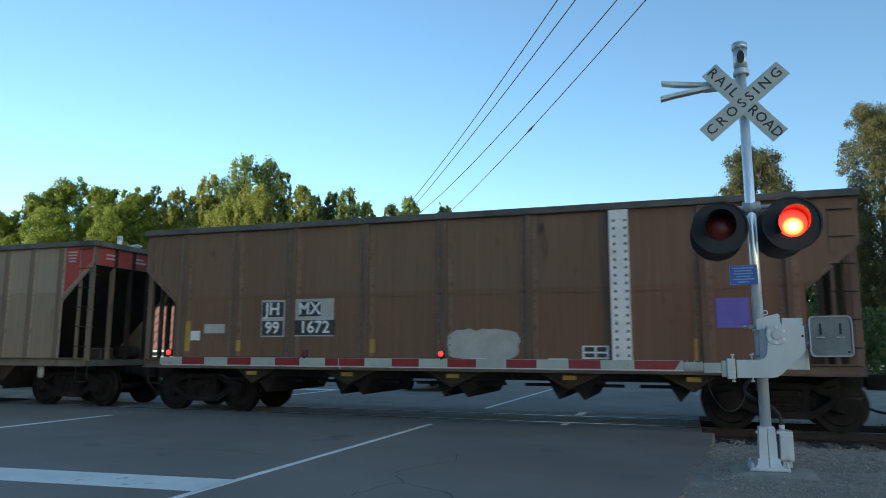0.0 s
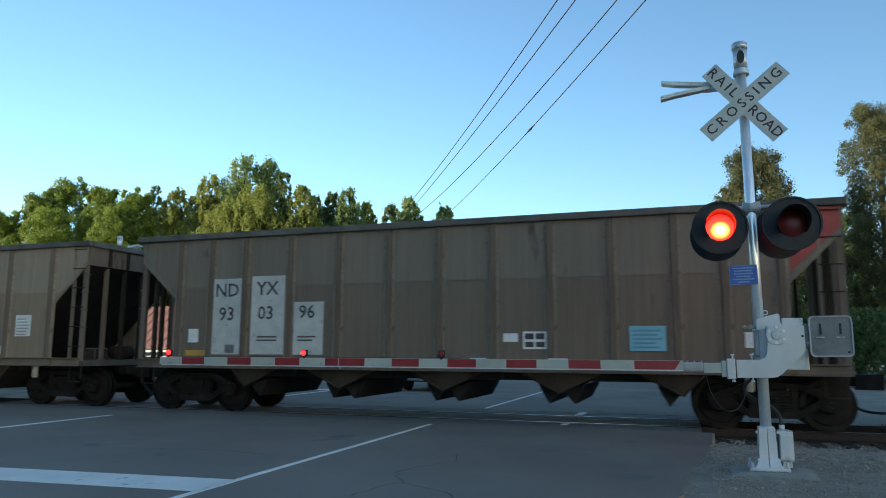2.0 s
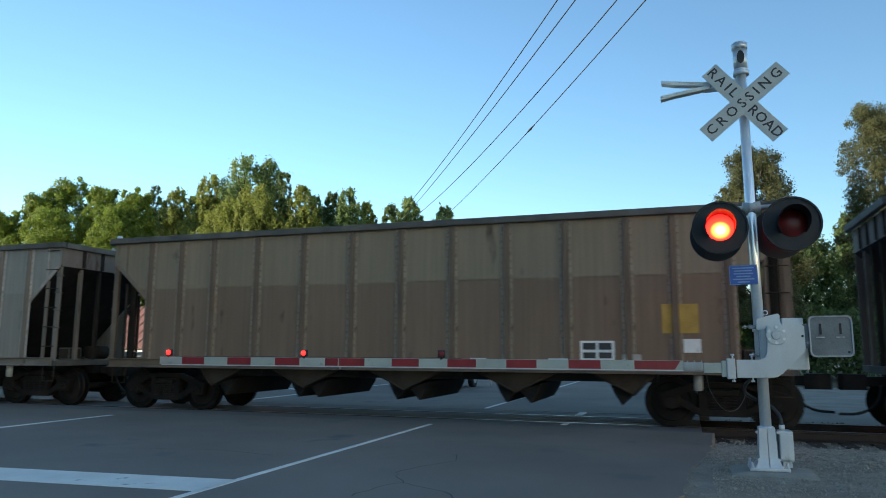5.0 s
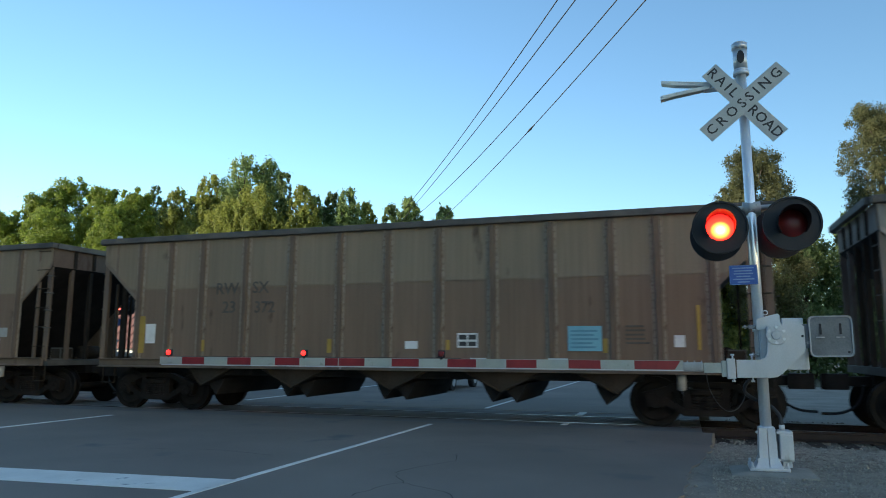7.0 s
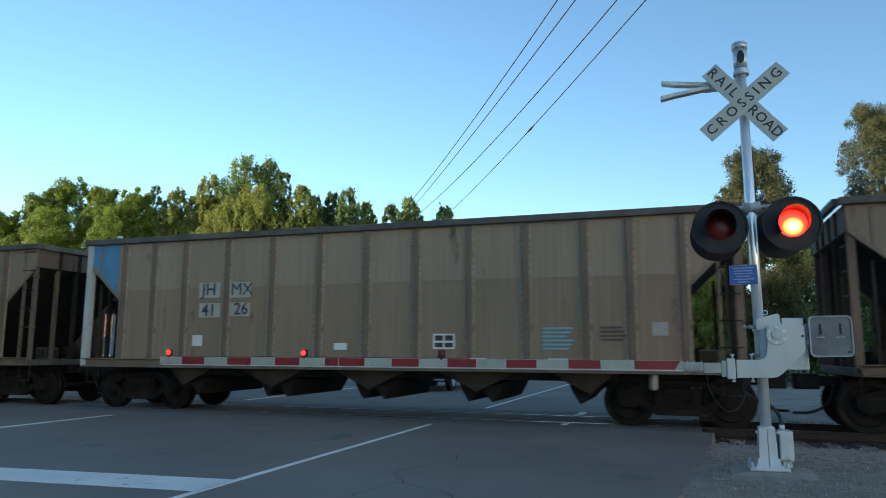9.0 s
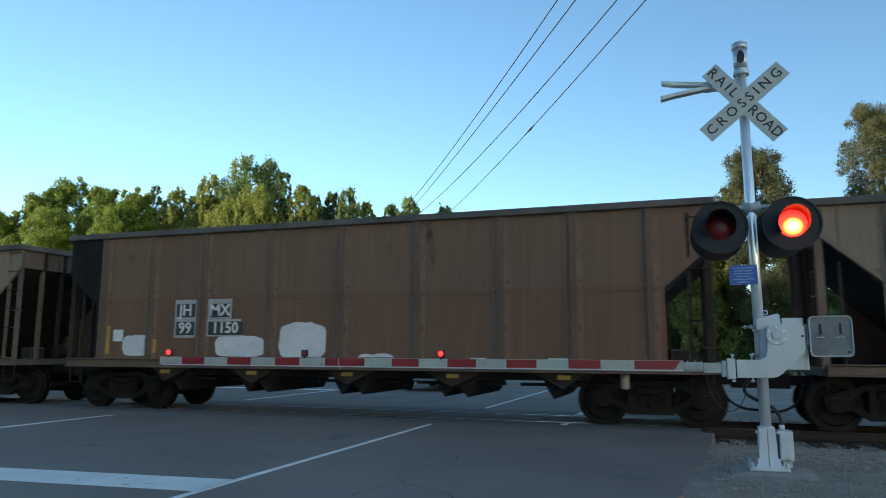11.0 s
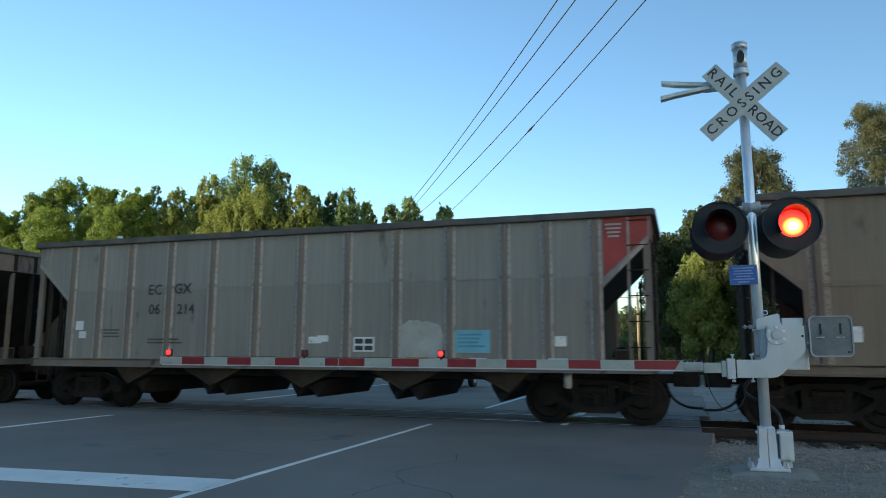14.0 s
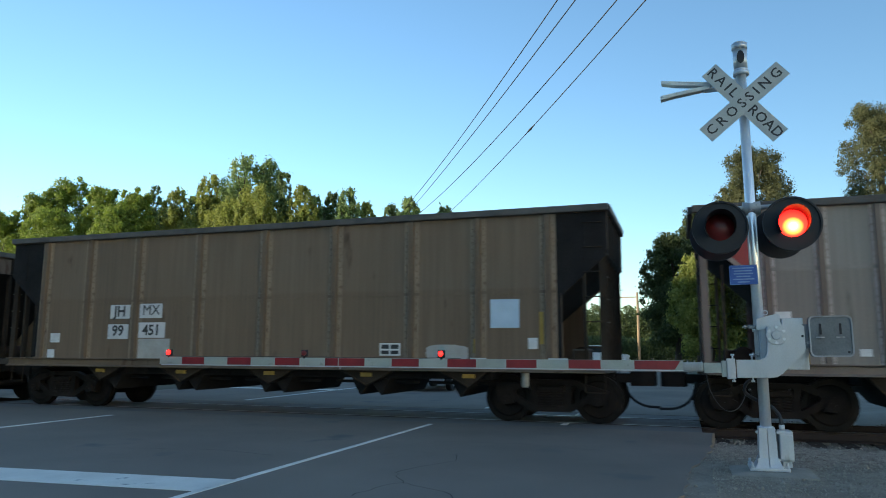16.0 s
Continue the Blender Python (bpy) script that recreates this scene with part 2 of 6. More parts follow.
BARK = mat("grey_brown_bark", (0.06, 0.045, 0.032), (0.13, 0.10, 0.075), 3, 0.95, 0, 0.8, 20, (1, 1, 0.2))
WOODPOLE = mat("weathered_pole_wood", (0.22, 0.15, 0.085), (0.34, 0.24, 0.14), 3, 0.9, 0, 0.4, 30, (1, 1, 0.1))
WALLWHITE = mat("white_wall_siding", (0.62, 0.60, 0.56), (0.74, 0.72, 0.68), 2, 0.7, 0, 0.15, 30)
REDWALL = mat("brick_red_wall", (0.17, 0.075, 0.06), (0.25, 0.115, 0.09), 3, 0.85, 0, 0.3, 30)
ROOFING = mat("brown_roofing", (0.09, 0.06, 0.045), (0.15, 0.10, 0.075), 3, 0.9, 0, 0.4, 30)
TYRE = mat("black_rubber", (0.012, 0.012, 0.012), (0.025, 0.025, 0.025), 5, 0.8, 0, 0.2)
GLASS = mat("dark_window_glass", (0.02, 0.025, 0.03), (0.03, 0.035, 0.04), 3, 0.08, 0, 0.0)
CARWHITE = mat("white_vehicle_paint", (0.68, 0.69, 0.70), (0.74, 0.75, 0.76), 2, 0.3, 0, 0.0, 40, (1, 1, 1), None, None, 0.6)


def leaf_mat(name, c1, c2):
    m = bpy.data.materials.new(name)
    m.use_nodes = True
    n, l = m.node_tree.nodes, m.node_tree.links
    b = n["Principled BSDF"]
    geo, ramp = n.new("ShaderNodeNewGeometry"), n.new("ShaderNodeValToRGB")
    ramp.color_ramp.elements[0].color, ramp.color_ramp.elements[1].color = (*c1, 1), (*c2, 1)
    l.new(geo.outputs["Random Per Island"], ramp.inputs[0])
    l.new(ramp.outputs[0], b.inputs["Base Color"])
    b.inputs["Roughness"].default_value = 0.6
    tr, mx = n.new("ShaderNodeBsdfTranslucent"), n.new("ShaderNodeMixShader")
    l.new(ramp.outputs[0], tr.inputs[0])
    mx.inputs[0].default_value = 0.6
    l.new(b.outputs[0], mx.inputs[1])
    l.new(tr.outputs[0], mx.inputs[2])
    l.new(mx.outputs[0], n["Material Output"].inputs[0])
    return m


LIME = leaf_mat("leaf_green_lime", (0.16, 0.215, 0.024), (0.26, 0.31, 0.045))
# brown-olive leaf, its tone lowered to put shade into the colour
OLIVE_SHADED = leaf_mat("leaf_brown_olive_shaded", (0.085, 0.092, 0.034), (0.155, 0.15, 0.06))
# green with shade put into its colour, for dim trees, woods and undergrowth
LEAF_SHADED = leaf_mat("leaf_green_shaded", (0.055, 0.075, 0.024), (0.125, 0.15, 0.05))
LEAF = [leaf_mat("leaf_green_olive", (0.17, 0.225, 0.07), (0.31, 0.38, 0.13)),
        leaf_mat("leaf_green_yellowish", (0.20, 0.225, 0.045), (0.36, 0.37, 0.085)),
        leaf_mat("leaf_green_deep", (0.10, 0.145, 0.05), (0.19, 0.24, 0.085))]


# ---- mesh helpers ----
def mesh_of(bm, material, name="mesh", smooth=False):
    me = bpy.data.meshes.new(name)
    bm.normal_update()
    bm.to_mesh(me)
    bm.free()
    for one in material if isinstance(material, (list, tuple)) else [material]:
        me.materials.append(one)
    if smooth:
        for f in me.polygons:
            f.use_smooth = True
    return me


def put(name, me, parent=None, m=None, label=""):
    ob = new(name, me)
    if parent:
        ob.parent = parent
    if m is not None:
        ob.matrix_basis = m
    if label:
        tagged(ob, label)
    return ob


def part(name, bm, material, parent, label="", m=None, smooth=False):
    return put(name, mesh_of(bm, material, name, smooth), parent, m, label)


def base(name, m, label, category, group="", kind=""):
    ob = new(name)
    ob.matrix_basis = m
    ob.empty_display_size = 0.2
    return tagged(ob, label, category, group, kind)


def box(bm, x0, x1, y0, y1, z0, z1, bevel=0.0, mi=0):
    vs = [bm.verts.new((x, y, z)) for x in (x0, x1) for y in (y0, y1) for z in (z0, z1)]
    fs = [bm.faces.new([vs[i] for i in q]) for q in ((0, 1, 3, 2), (4, 6, 7, 5), (0, 4, 5, 1), (2, 3, 7, 6), (0, 2, 6, 4), (1, 5, 7, 3))]
    for f in fs:
        f.material_index = mi
    if bevel:
        es = list({e for f in fs for e in f.edges})
        bmesh.ops.bevel(bm, geom=es, offset=bevel, segments=2, profile=0.6, affect="EDGES")
    return bm


def prism(bm, poly, axis, a, b, mi=0, bevel=0.0):
    """A polygon of (u, v) pushed along an axis from a to b. x: (y, z), y: (x, z), z: (x, y)."""
    def at(u, v, w):
        return {"x": (w, u, v), "y": (u, w, v), "z": (u, v, w)}[axis]
    lo = [bm.verts.new(at(u, v, a)) for u, v in poly]
    hi = [bm.verts.new(at(u, v, b)) for u, v in poly]
    fs = [bm.faces.new(lo), bm.faces.new(hi[::-1])]
    for i in range(len(poly)):
        j = (i + 1) % len(poly)
        fs.append(bm.faces.new((lo[j], lo[i], hi[i], hi[j])))
    for f in fs:
        f.material_index = mi
    bmesh.ops.recalc_face_normals(bm, faces=fs)
    if bevel:
        bmesh.ops.bevel(bm, geom=list({e for f in fs[:2] for e in f.edges}), offset=bevel, segments=2, affect="EDGES")
    return bm


def rod(bm, p, q, r, r2=None, seg=12, mi=0):
    p, q = Vector(p), Vector(q)
    m = Matrix.Translation((p + q) / 2) @ (q - p).to_track_quat("Z", "Y").to_matrix().to_4x4()
    made = bmesh.ops.create_cone(bm, cap_ends=True, segments=seg, radius1=r, radius2=r if r2 is None else r2, depth=(q - p).length, matrix=m)
    for f in {f for v in made["verts"] for f in v.link_faces}:
        f.material_index = mi
        f.smooth = len(f.verts) == 4
    return bm


def tube(name, pts, r, material, parent=None, label=""):
    """A round cable or bent pipe along points, as a mesh."""
    if len(pts) < 12:  # round off a coarse line
        src = [Vector(p) for p in pts]
        src = [src[0] * 2 - src[1]] + src + [src[-1] * 2 - src[-2]]
        pts = []
        for p0, p1, p2, p3 in zip(src, src[1:], src[2:], src[3:]):
            for k in range(5):
                u = k / 5
                pts.append(0.5 * (2 * p1 + (p2 - p0) * u + (2 * p0 - 5 * p1 + 4 * p2 - p3) * u * u + (3 * p1 - p0 - 3 * p2 + p3) * u ** 3))
        pts.append(src[-2])
    bm = bmesh.new()
    rings = []
    for i, p in enumerate(pts):
        d = (Vector(pts[min(i + 1, len(pts) - 1)]) - Vector(pts[max(i - 1, 0)])).normalized()
        q = d.to_track_quat("Z", "Y")
        rings.append([bm.verts.new(Vector(p) + q @ Vector((r * math.cos(a), r * math.sin(a), 0))) for a in [k * math.tau / 6 for k in range(6)]])
    for a, b in zip(rings, rings[1:]):
        for k in range(6):
            bm.faces.new((a[k], a[(k + 1) % 6], b[(k + 1) % 6], b[k]))
    bm.faces.new(rings[0][::-1])
    bm.faces.new(rings[-1])
    return part(name, bm, material, parent, label, smooth=True)


TEXTS = {}


def text_mesh(words, size, material, spacing=1.0, bold=0.0, deep=0.002):
    key = (words, size, material.name, spacing, bold)
    if key not in TEXTS:
        cu = bpy.data.curves.new("lettering", "FONT")
        cu.body, cu.size, cu.align_x, cu.align_y, cu.space_character = words, size, "CENTER", "CENTER", spacing
        cu.extrude, cu.offset, cu.resolution_u = deep, bold, 2
        ob = bpy.data.objects.new("lettering", cu)
        scene.collection.objects.link(ob)
        me = bpy.data.meshes.new_from_object(ob.evaluated_get(bpy.context.evaluated_depsgraph_get()))
        bpy.data.objects.remove(ob)
        me.materials.clear()
        me.materials.append(material)
        TEXTS[key] = me
    return TEXTS[key]


FACING = Matrix.Rotation(radians(90), 4, "X")  # a flat thing in x, y stands up and faces -y


# ---- ground, road, track ----
ROAD_X0, ROAD_X1, TRACK_Y = -17.2, 0.25, 14.90


def ground_height(x, y):
    if x < ROAD_X1 - 0.62 and x > ROAD_X0 + 0.1:
        return -0.28
    t = max(0.0, 1 - max(0.0, abs(y - TRACK_Y) - 1.55) / 2.6)
    z = -0.02 - 0.185 * t * t * (3 - 2 * t)
    return z + 0.018 * noise.noise((x * 0.9, y * 0.9, 0)) + 0.008 * noise.noise((x * 4, y * 4, 3))


def grid_line(lo, hi, near, far, step):
    """Coordinates dense between near and far and wider outside."""
    c, s = [near], step
    while c[-1] < far:
        c.append(c[-1] + step)
    s = step
    while c[-1] < hi:
        s *= 1.5
        c.append(c[-1] + s)
    s, left = step, [near]
    while left[-1] > lo:
        s *= 1.5
        left.append(left[-1] - s)
    return left[:0:-1] + c


def ground():
    xs = grid_line(-1800, 1800, -0.5, 7.0, 0.15)
    xs = sorted(set(xs + [ROAD_X0 + 0.05, ROAD_X0 + 0.15, ROAD_X1 - 0.7, ROAD_X1 - 0.55]))
    ys = grid_line(-1800, 1800, 4.0, 22.0, 0.2)
    verts = [(x, y, ground_height(x, y)) for y in ys for x in xs]
    w = len(xs)
    faces = [(j * w + i, j * w + i + 1, (j + 1) * w + i + 1, (j + 1) * w + i) for j in range(len(ys) - 1) for i in range(w - 1)]
    me = bpy.data.meshes.new("ground")
    me.from_pydata(verts, [], faces)
    me.materials.append(GRAVEL)
    me.materials.append(EARTH)
    me.materials.append(PALEGRAVEL)
    for f in me.polygons:
        c = f.center
        f.use_smooth = True
        f.material_index = 2 if -1.5 < c.x < 40 and 16.9 < c.y < 34 else 0 if (-1.5 < c.x < 30 and -8 < c.y < 17) or abs(c.y - TRACK_Y) < 4 else 1
    return tagged(new("ground", me), "grey gravel verge and dry grassy earth", "ground", kind="structure")


def road():
    top = tagged(new("road"), "worn grey asphalt road crossing the track", "road", kind="structure")
    rnd = random.Random(3)
    # two slabs, one on each side of the track, with a ragged outer edge
    for name, y0, y1 in (("road_slab", -300.0, TRACK_Y - 1.62), ("road_slab", TRACK_Y + 1.62, 300.0)):
        bm = bmesh.new()
        edge, y = [], y0
        while y < y1:
            fine = 4 < y < 24
            edge.append((ROAD_X1 + (-0.40 + 0.62 * min(1, max(0, (y - 6.8) / 6.5)) + 0.10 * noise.noise((0, y * 0.5, 0)) + rnd.uniform(-0.03, 0.03) if fine else 0), y))
            y += 0.22 if fine else 9.0
        edge.append((ROAD_X1, y1))
        poly = [(ROAD_X0, y0)] + edge + [(ROAD_X0, y1)]
        prism(bm, poly, "z", -0.30, 0.0)
        part(name, bm, ASPHALT, top)
    # crossing panels: outside and between the rails, with flangeways
    for a, b in ((-1.60, -0.80), (-0.64, -0.02), (0.02, 0.64), (0.80, 1.60)):
        x = ROAD_X0
        while x < ROAD_X1 - 0.1:
            bm = bmesh.new()
            box(bm, x + 0.002, min(x + 2.438, ROAD_X1), TRACK_Y + a, TRACK_Y + b, -0.25, -0.006, 0.004)
            part("crossing_panel", bm, PANEL, top)
            x += 2.44
    # painted lines
    for name, x0, x1, y0, y1 in (("edge_line", -4.645, -4.555, 4.6, 12.95), ("edge_line", -4.645, -4.555, 16.9, 70), ("lane_line", -11.62, -11.50, 9.2, 12.3), ("lane_line", -11.62, -11.5, 17.2, 70),
                                 ("lane_line", -2.27, -2.15, 13.7, 14.0), ("lane_line", -2.30, -2.14, 15.8, 16.6), ("stop_line", -16.8, -11.7, 22.4, 22.9)):
        bm = bmesh.new()
        box(bm, x0, x1, y0, y1, -0.01, 0.004)
        part(name, bm, LINEPAINT, top, "worn white road marking")
    bm = bmesh.new()
    prism(bm, [(-4.63, 6.08), (-11.4, 5.50), (-11.4, 6.15), (-4.63, 6.74)], "z", -0.01, 0.004)
    part("stop_line", bm, LINEPAINT, top, "broad worn white stop line")
    # cracks in the asphalt
    for pts in (((-3.1, 6.4), (-2.9, 7.2), (-3.2, 7.9), (-2.8, 8.8), (-3.0, 9.6)), ((-2.9, 7.2), (-2.3, 6.9), (-1.9, 6.2)), ((-8.0, 8.2), (-6.3, 8.6), (-5.0, 8.4)), ((-1.2, 10.4), (-2.5, 10.7), (-3.9, 10.5))):
        dense = []
        for (xa, ya), (xb, yb) in zip(pts, pts[1:]):
            for k in range(6):
                u = k / 6
                dense.append((xa + (xb - xa) * u + rnd.uniform(-0.04, 0.04), ya + (yb - ya) * u + rnd.uniform(-0.04, 0.04)))
        bm = bmesh.new()
        for (xa, ya), (xb, yb) in zip(dense, dense[1:]):
            d = Vector((yb - ya, xa - xb, 0)).normalized() * rnd.uniform(0.003, 0.007)
            bm.faces.new([bm.verts.new(v) for v in ((xa - d.x, ya - d.y, 0.003), (xb - d.x, yb - d.y, 0.003), (xb + d.x, yb + d.y, 0.003), (xa + d.x, ya + d.y, 0.003))])
        part("tar_crack", bm, TIE, top, "dark sealed crack in the asphalt")
    return top


def track():
    top = tagged(new("railway_track"), "single railway track with rusty rails on dark ties", "track", kind="structure")
    prof = [(-0.07, -0.18), (0.07, -0.18), (0.07, -0.165), (0.012, -0.14), (0.012, -0.045), (0.036, -0.035), (0.036, -0.004), (0.026, 0.0), (-0.026, 0.0), (-0.036, -0.004), (-0.036, -0.035), (-0.012, -0.045), (-0.012, -0.14), (-0.07, -0.165)]
    for s in (-1, 1):
        bm = bmesh.new()
        prism(bm, [(TRACK_Y + s * 0.7175 + u, v) for u, v in prof], "x", -300, 300)
        for f in bm.faces:
            f.material_index = 1 if f.normal.z > 0.9 and f.calc_center_median().z > -0.002 else 0
        part("rail", bm, [RUST, RAILTOP], top)
    tie = bmesh.new()
    box(tie, -0.115, 0.115, -1.3, 1.3, -0.36, -0.185, 0.01)
    tie = mesh_of(tie, TIE, "tie")
    for k in range(40):
        put("tie", tie, top, pose(0.6 + k * 0.5, TRACK_Y + random.uniform(-0.03, 0.03), random.uniform(-0.01, 0), 0, 0, random.uniform(-1, 1)))
    return top


def stones():
    """Loose gravel on the verge and ballast beside the rails."""
    rnd = random.Random(11)
    shapes = []
    for k in range(5):
        b = bmesh.new()
        bmesh.ops.create_icosphere(b, subdivisions=1, radius=1.0)
        for v in b.verts:
            v.co *= rnd.uniform(0.65, 1.15)
        b.verts.index_update()
        shapes.append(([v.co.copy() for v in b.verts], [[v.index for v in f.verts] for f in b.faces]))
        b.free()
    verts, faces = [], []
    for k in range(34000):
        if k < 28500:
            x, y = rnd.uniform(-0.1, 4.8), 6.4 + 6.9 * rnd.random() ** 0.75
            if x < 0.25 and rnd.random() > 0.25 + 0.5 * noise.noise((x * 3, y * 1.5, 2)):
                continue
            far = min(1, max(0, (y - 9.2) / 2.5))
            r = rnd.uniform(0.005, 0.012) + 0.011 * far * rnd.random()
            if rnd.random() < 0.02:
                r = rnd.uniform(0.016, 0.026)
            if abs(x - 0.92) < 0.44 and abs(y - 9.35) < 0.38:
                continue
        else:
            x, y, r = rnd.uniform(0.35, 9), TRACK_Y + rnd.uniform(-2.6, 2.6), rnd.uniform(0.013, 0.030)
        z = ground_height(x, y) + r * 0.3
        vs, fs = shapes[k % 5]
        m = Matrix.Translation((x, y, z)) @ Euler((rnd.random() * 6, rnd.random() * 6, rnd.random() * 6)).to_matrix().to_4x4() @ Matrix.Diagonal((r, r, r * 0.75, 1))
        n = len(verts)
        verts += [m @ v for v in vs]
        faces += [[n + i for i in f] for f in fs]
    me = bpy.data.meshes.new("gravel")
    me.from_pydata(verts, [], faces)
    me.materials.append(STONE)
    tagged(new("gravel", me), "loose grey gravel and ballast stones beside the track", "gravel", kind="stuff")


ground()
road()
track()
stones()


# ---- hopper cars ----
CAR_PITCH, SIDE_Y = 16.18, 1.60
RIBS_B = (-6.17, -5.32, -4.45, -3.32, -2.17, -1.02, 0.07, 1.17, 2.28, 3.42, 4.54, 5.36, 6.28)
RIBS_A = (-6.20, -4.85, -3.41, -1.70, 0.0, 1.70, 3.42, 4.82, 6.20)
RIBS_WIDE = (-6.03, -4.72, -3.29, -2.15, -1.02, 0.08, 1.24, 2.35, 3.51, 4.84, 6.20)
MESHES = {}


def cached(key, make):
    if key not in MESHES:
        MESHES[key] = make()
    return MESHES[key]


def side_outline(kind):
    if kind == "A":
        return [(-7.32, 4.01), (-7.32, 3.17), (-6.45, 2.42), (-6.45, 1.12), (6.45, 1.12), (6.45, 2.42), (7.32, 3.17), (7.32, 4.01)]
    return [(-7.27, 3.87), (-7.25, 3.38), (-6.24, 2.48), (-6.24, 1.12), (6.34, 1.12), (6.34, 2.48), (7.25, 3.38), (7.27, 3.87)]


def car_side(kind, s, material, trim):
    """A side sheet with its lap seam, the rivet rows of the sloped end sheets and an angle bar along each cut corner."""
    bm = bmesh.new()
    y = s * SIDE_Y
    prism(bm, side_outline(kind), "y", y, y - s * 0.02)
    zs = 2.50 if kind == "A" else 2.79
    box(bm, -6.25, 6.35, *sorted((y, y + s * 0.012)), zs - 0.03, zs + 0.03)
    out = side_outline(kind)
    for (xa, za), (xb, zb) in ((out[1], out[2]), (out[6], out[5])):
        prism(bm, [(xa, za), (xb, zb), (xb, zb + 0.10), (xa, za + 0.10)], "y", y, y + s * 0.018, 1)
    for sx in (-1, 1):
        x0, x1 = sorted((sx * 6.86, sx * 6.90))
        box(bm, x0, x1, *sorted((y, y + s * 0.02)), 3.06, 3.86, 0, 1)
        for k in range(20):
            u = k / 19
            x, z = sx * (6.10 - 1.30 * u), 2.45 - 1.2 * u
            box(bm, x - 0.011, x + 0.011, *sorted((y, y + s * 0.008)), z - 0.011, z + 0.011)
    return mesh_of(bm, [material, trim], "side_sheet")


def car_tub(kind):
    """Sloped end sheets and the floor of the hopper."""
    bm = bmesh.new()
    for s in (-1, 1):
        zb, foot = (3.18, 4.80) if kind == "A" else (3.40, 4.82)
        w = SIDE_Y - 0.03
        prism(bm, [(s * 7.28, zb), (s * foot, 1.05), (s * (foot - 0.1), 1.05), (s * 7.24, zb + 0.06)], "y", -w, w)
    box(bm, -4.7, 4.7, -SIDE_Y + 0.03, SIDE_Y - 0.03, 1.02, 1.08)
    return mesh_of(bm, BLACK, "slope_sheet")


def end_sheet(kind, material, trim):
    """The upright sheet across the end above the slope, with short stiffeners; at the right end."""
    bm = bmesh.new()
    zt, zb = (4.0, 3.18) if kind == "A" else (3.86, 3.40)
    box(bm, 7.245, 7.283, -SIDE_Y + 0.03, SIDE_Y - 0.03, zb, zt)
    for y in (-0.92, -0.32, 0.32, 0.92):
        box(bm, 7.283, 7.315, y - 0.045, y + 0.045, zb + 0.01, zt - 0.02, 0, 1)
    return mesh_of(bm, [material, trim], "end_sheet")


def car_rib(kind, face_paint, dusty, strip, rivets):
    """A pressed hat-section rib: dusty flanges with rivet heads and a browner raised face."""
    bm = bmesh.new()
    w, face, d = (0.118, 0.046, 0.065) if kind == "B" else (0.16, 0.05, 0.085)
    top = 3.84 if kind == "B" else 3.98
    prism(bm, [(-face * 1.25, -0.006), (-face, -d), (face, -d), (face * 1.25, -0.006)], "z", 1.14, top)
    for s in (-1, 1):
        x0, x1 = sorted((s * w, s * face * 1.25))
        box(bm, x0, x1, -0.011, 0.0, 1.14, top, 0, 1)
        # rivet heads along the flange
        u = s * (w + face * 1.25) / 2
        for k in range(20 if rivets else 0):
            z = 1.22 + k * 0.134
            prism(bm, [(u - 0.017, z), (u - 0.009, z + 0.018), (u + 0.009, z + 0.018), (u + 0.017, z), (u + 0.009, z - 0.018), (u - 0.009, z - 0.018)], "y", -0.0195, -0.010, 2)
    return mesh_of(bm, [face_paint, dusty, strip], "rib")


def car_chord(kind):
    bm = bmesh.new()
    z = 3.98 if kind == "B" else 4.12
    for s in (-1, 1):
        y0, y1 = sorted((s * (SIDE_Y - 0.05), s * (SIDE_Y + 0.10)))
        box(bm, -7.36, 7.36, y0, y1, z - 0.13, z, 0.02)
        box(bm, s * 7.36 - 0.08, s * 7.36 + 0.02, -SIDE_Y + 0.05, SIDE_Y - 0.05, z - 0.13, z - 0.003)
    return mesh_of(bm, CHORD, "top_chord")


def car_sill(material):
    bm = bmesh.new()
    prism(bm, [(0.02, 0.98), (-0.10, 0.98), (-0.10, 1.0), (-0.03, 1.02), (-0.03, 1.14), (-0.10, 1.16), (-0.10, 1.18), (0.02, 1.18)], "x", -7.2, 7.2)
    return mesh_of(bm, material, "side_sill")


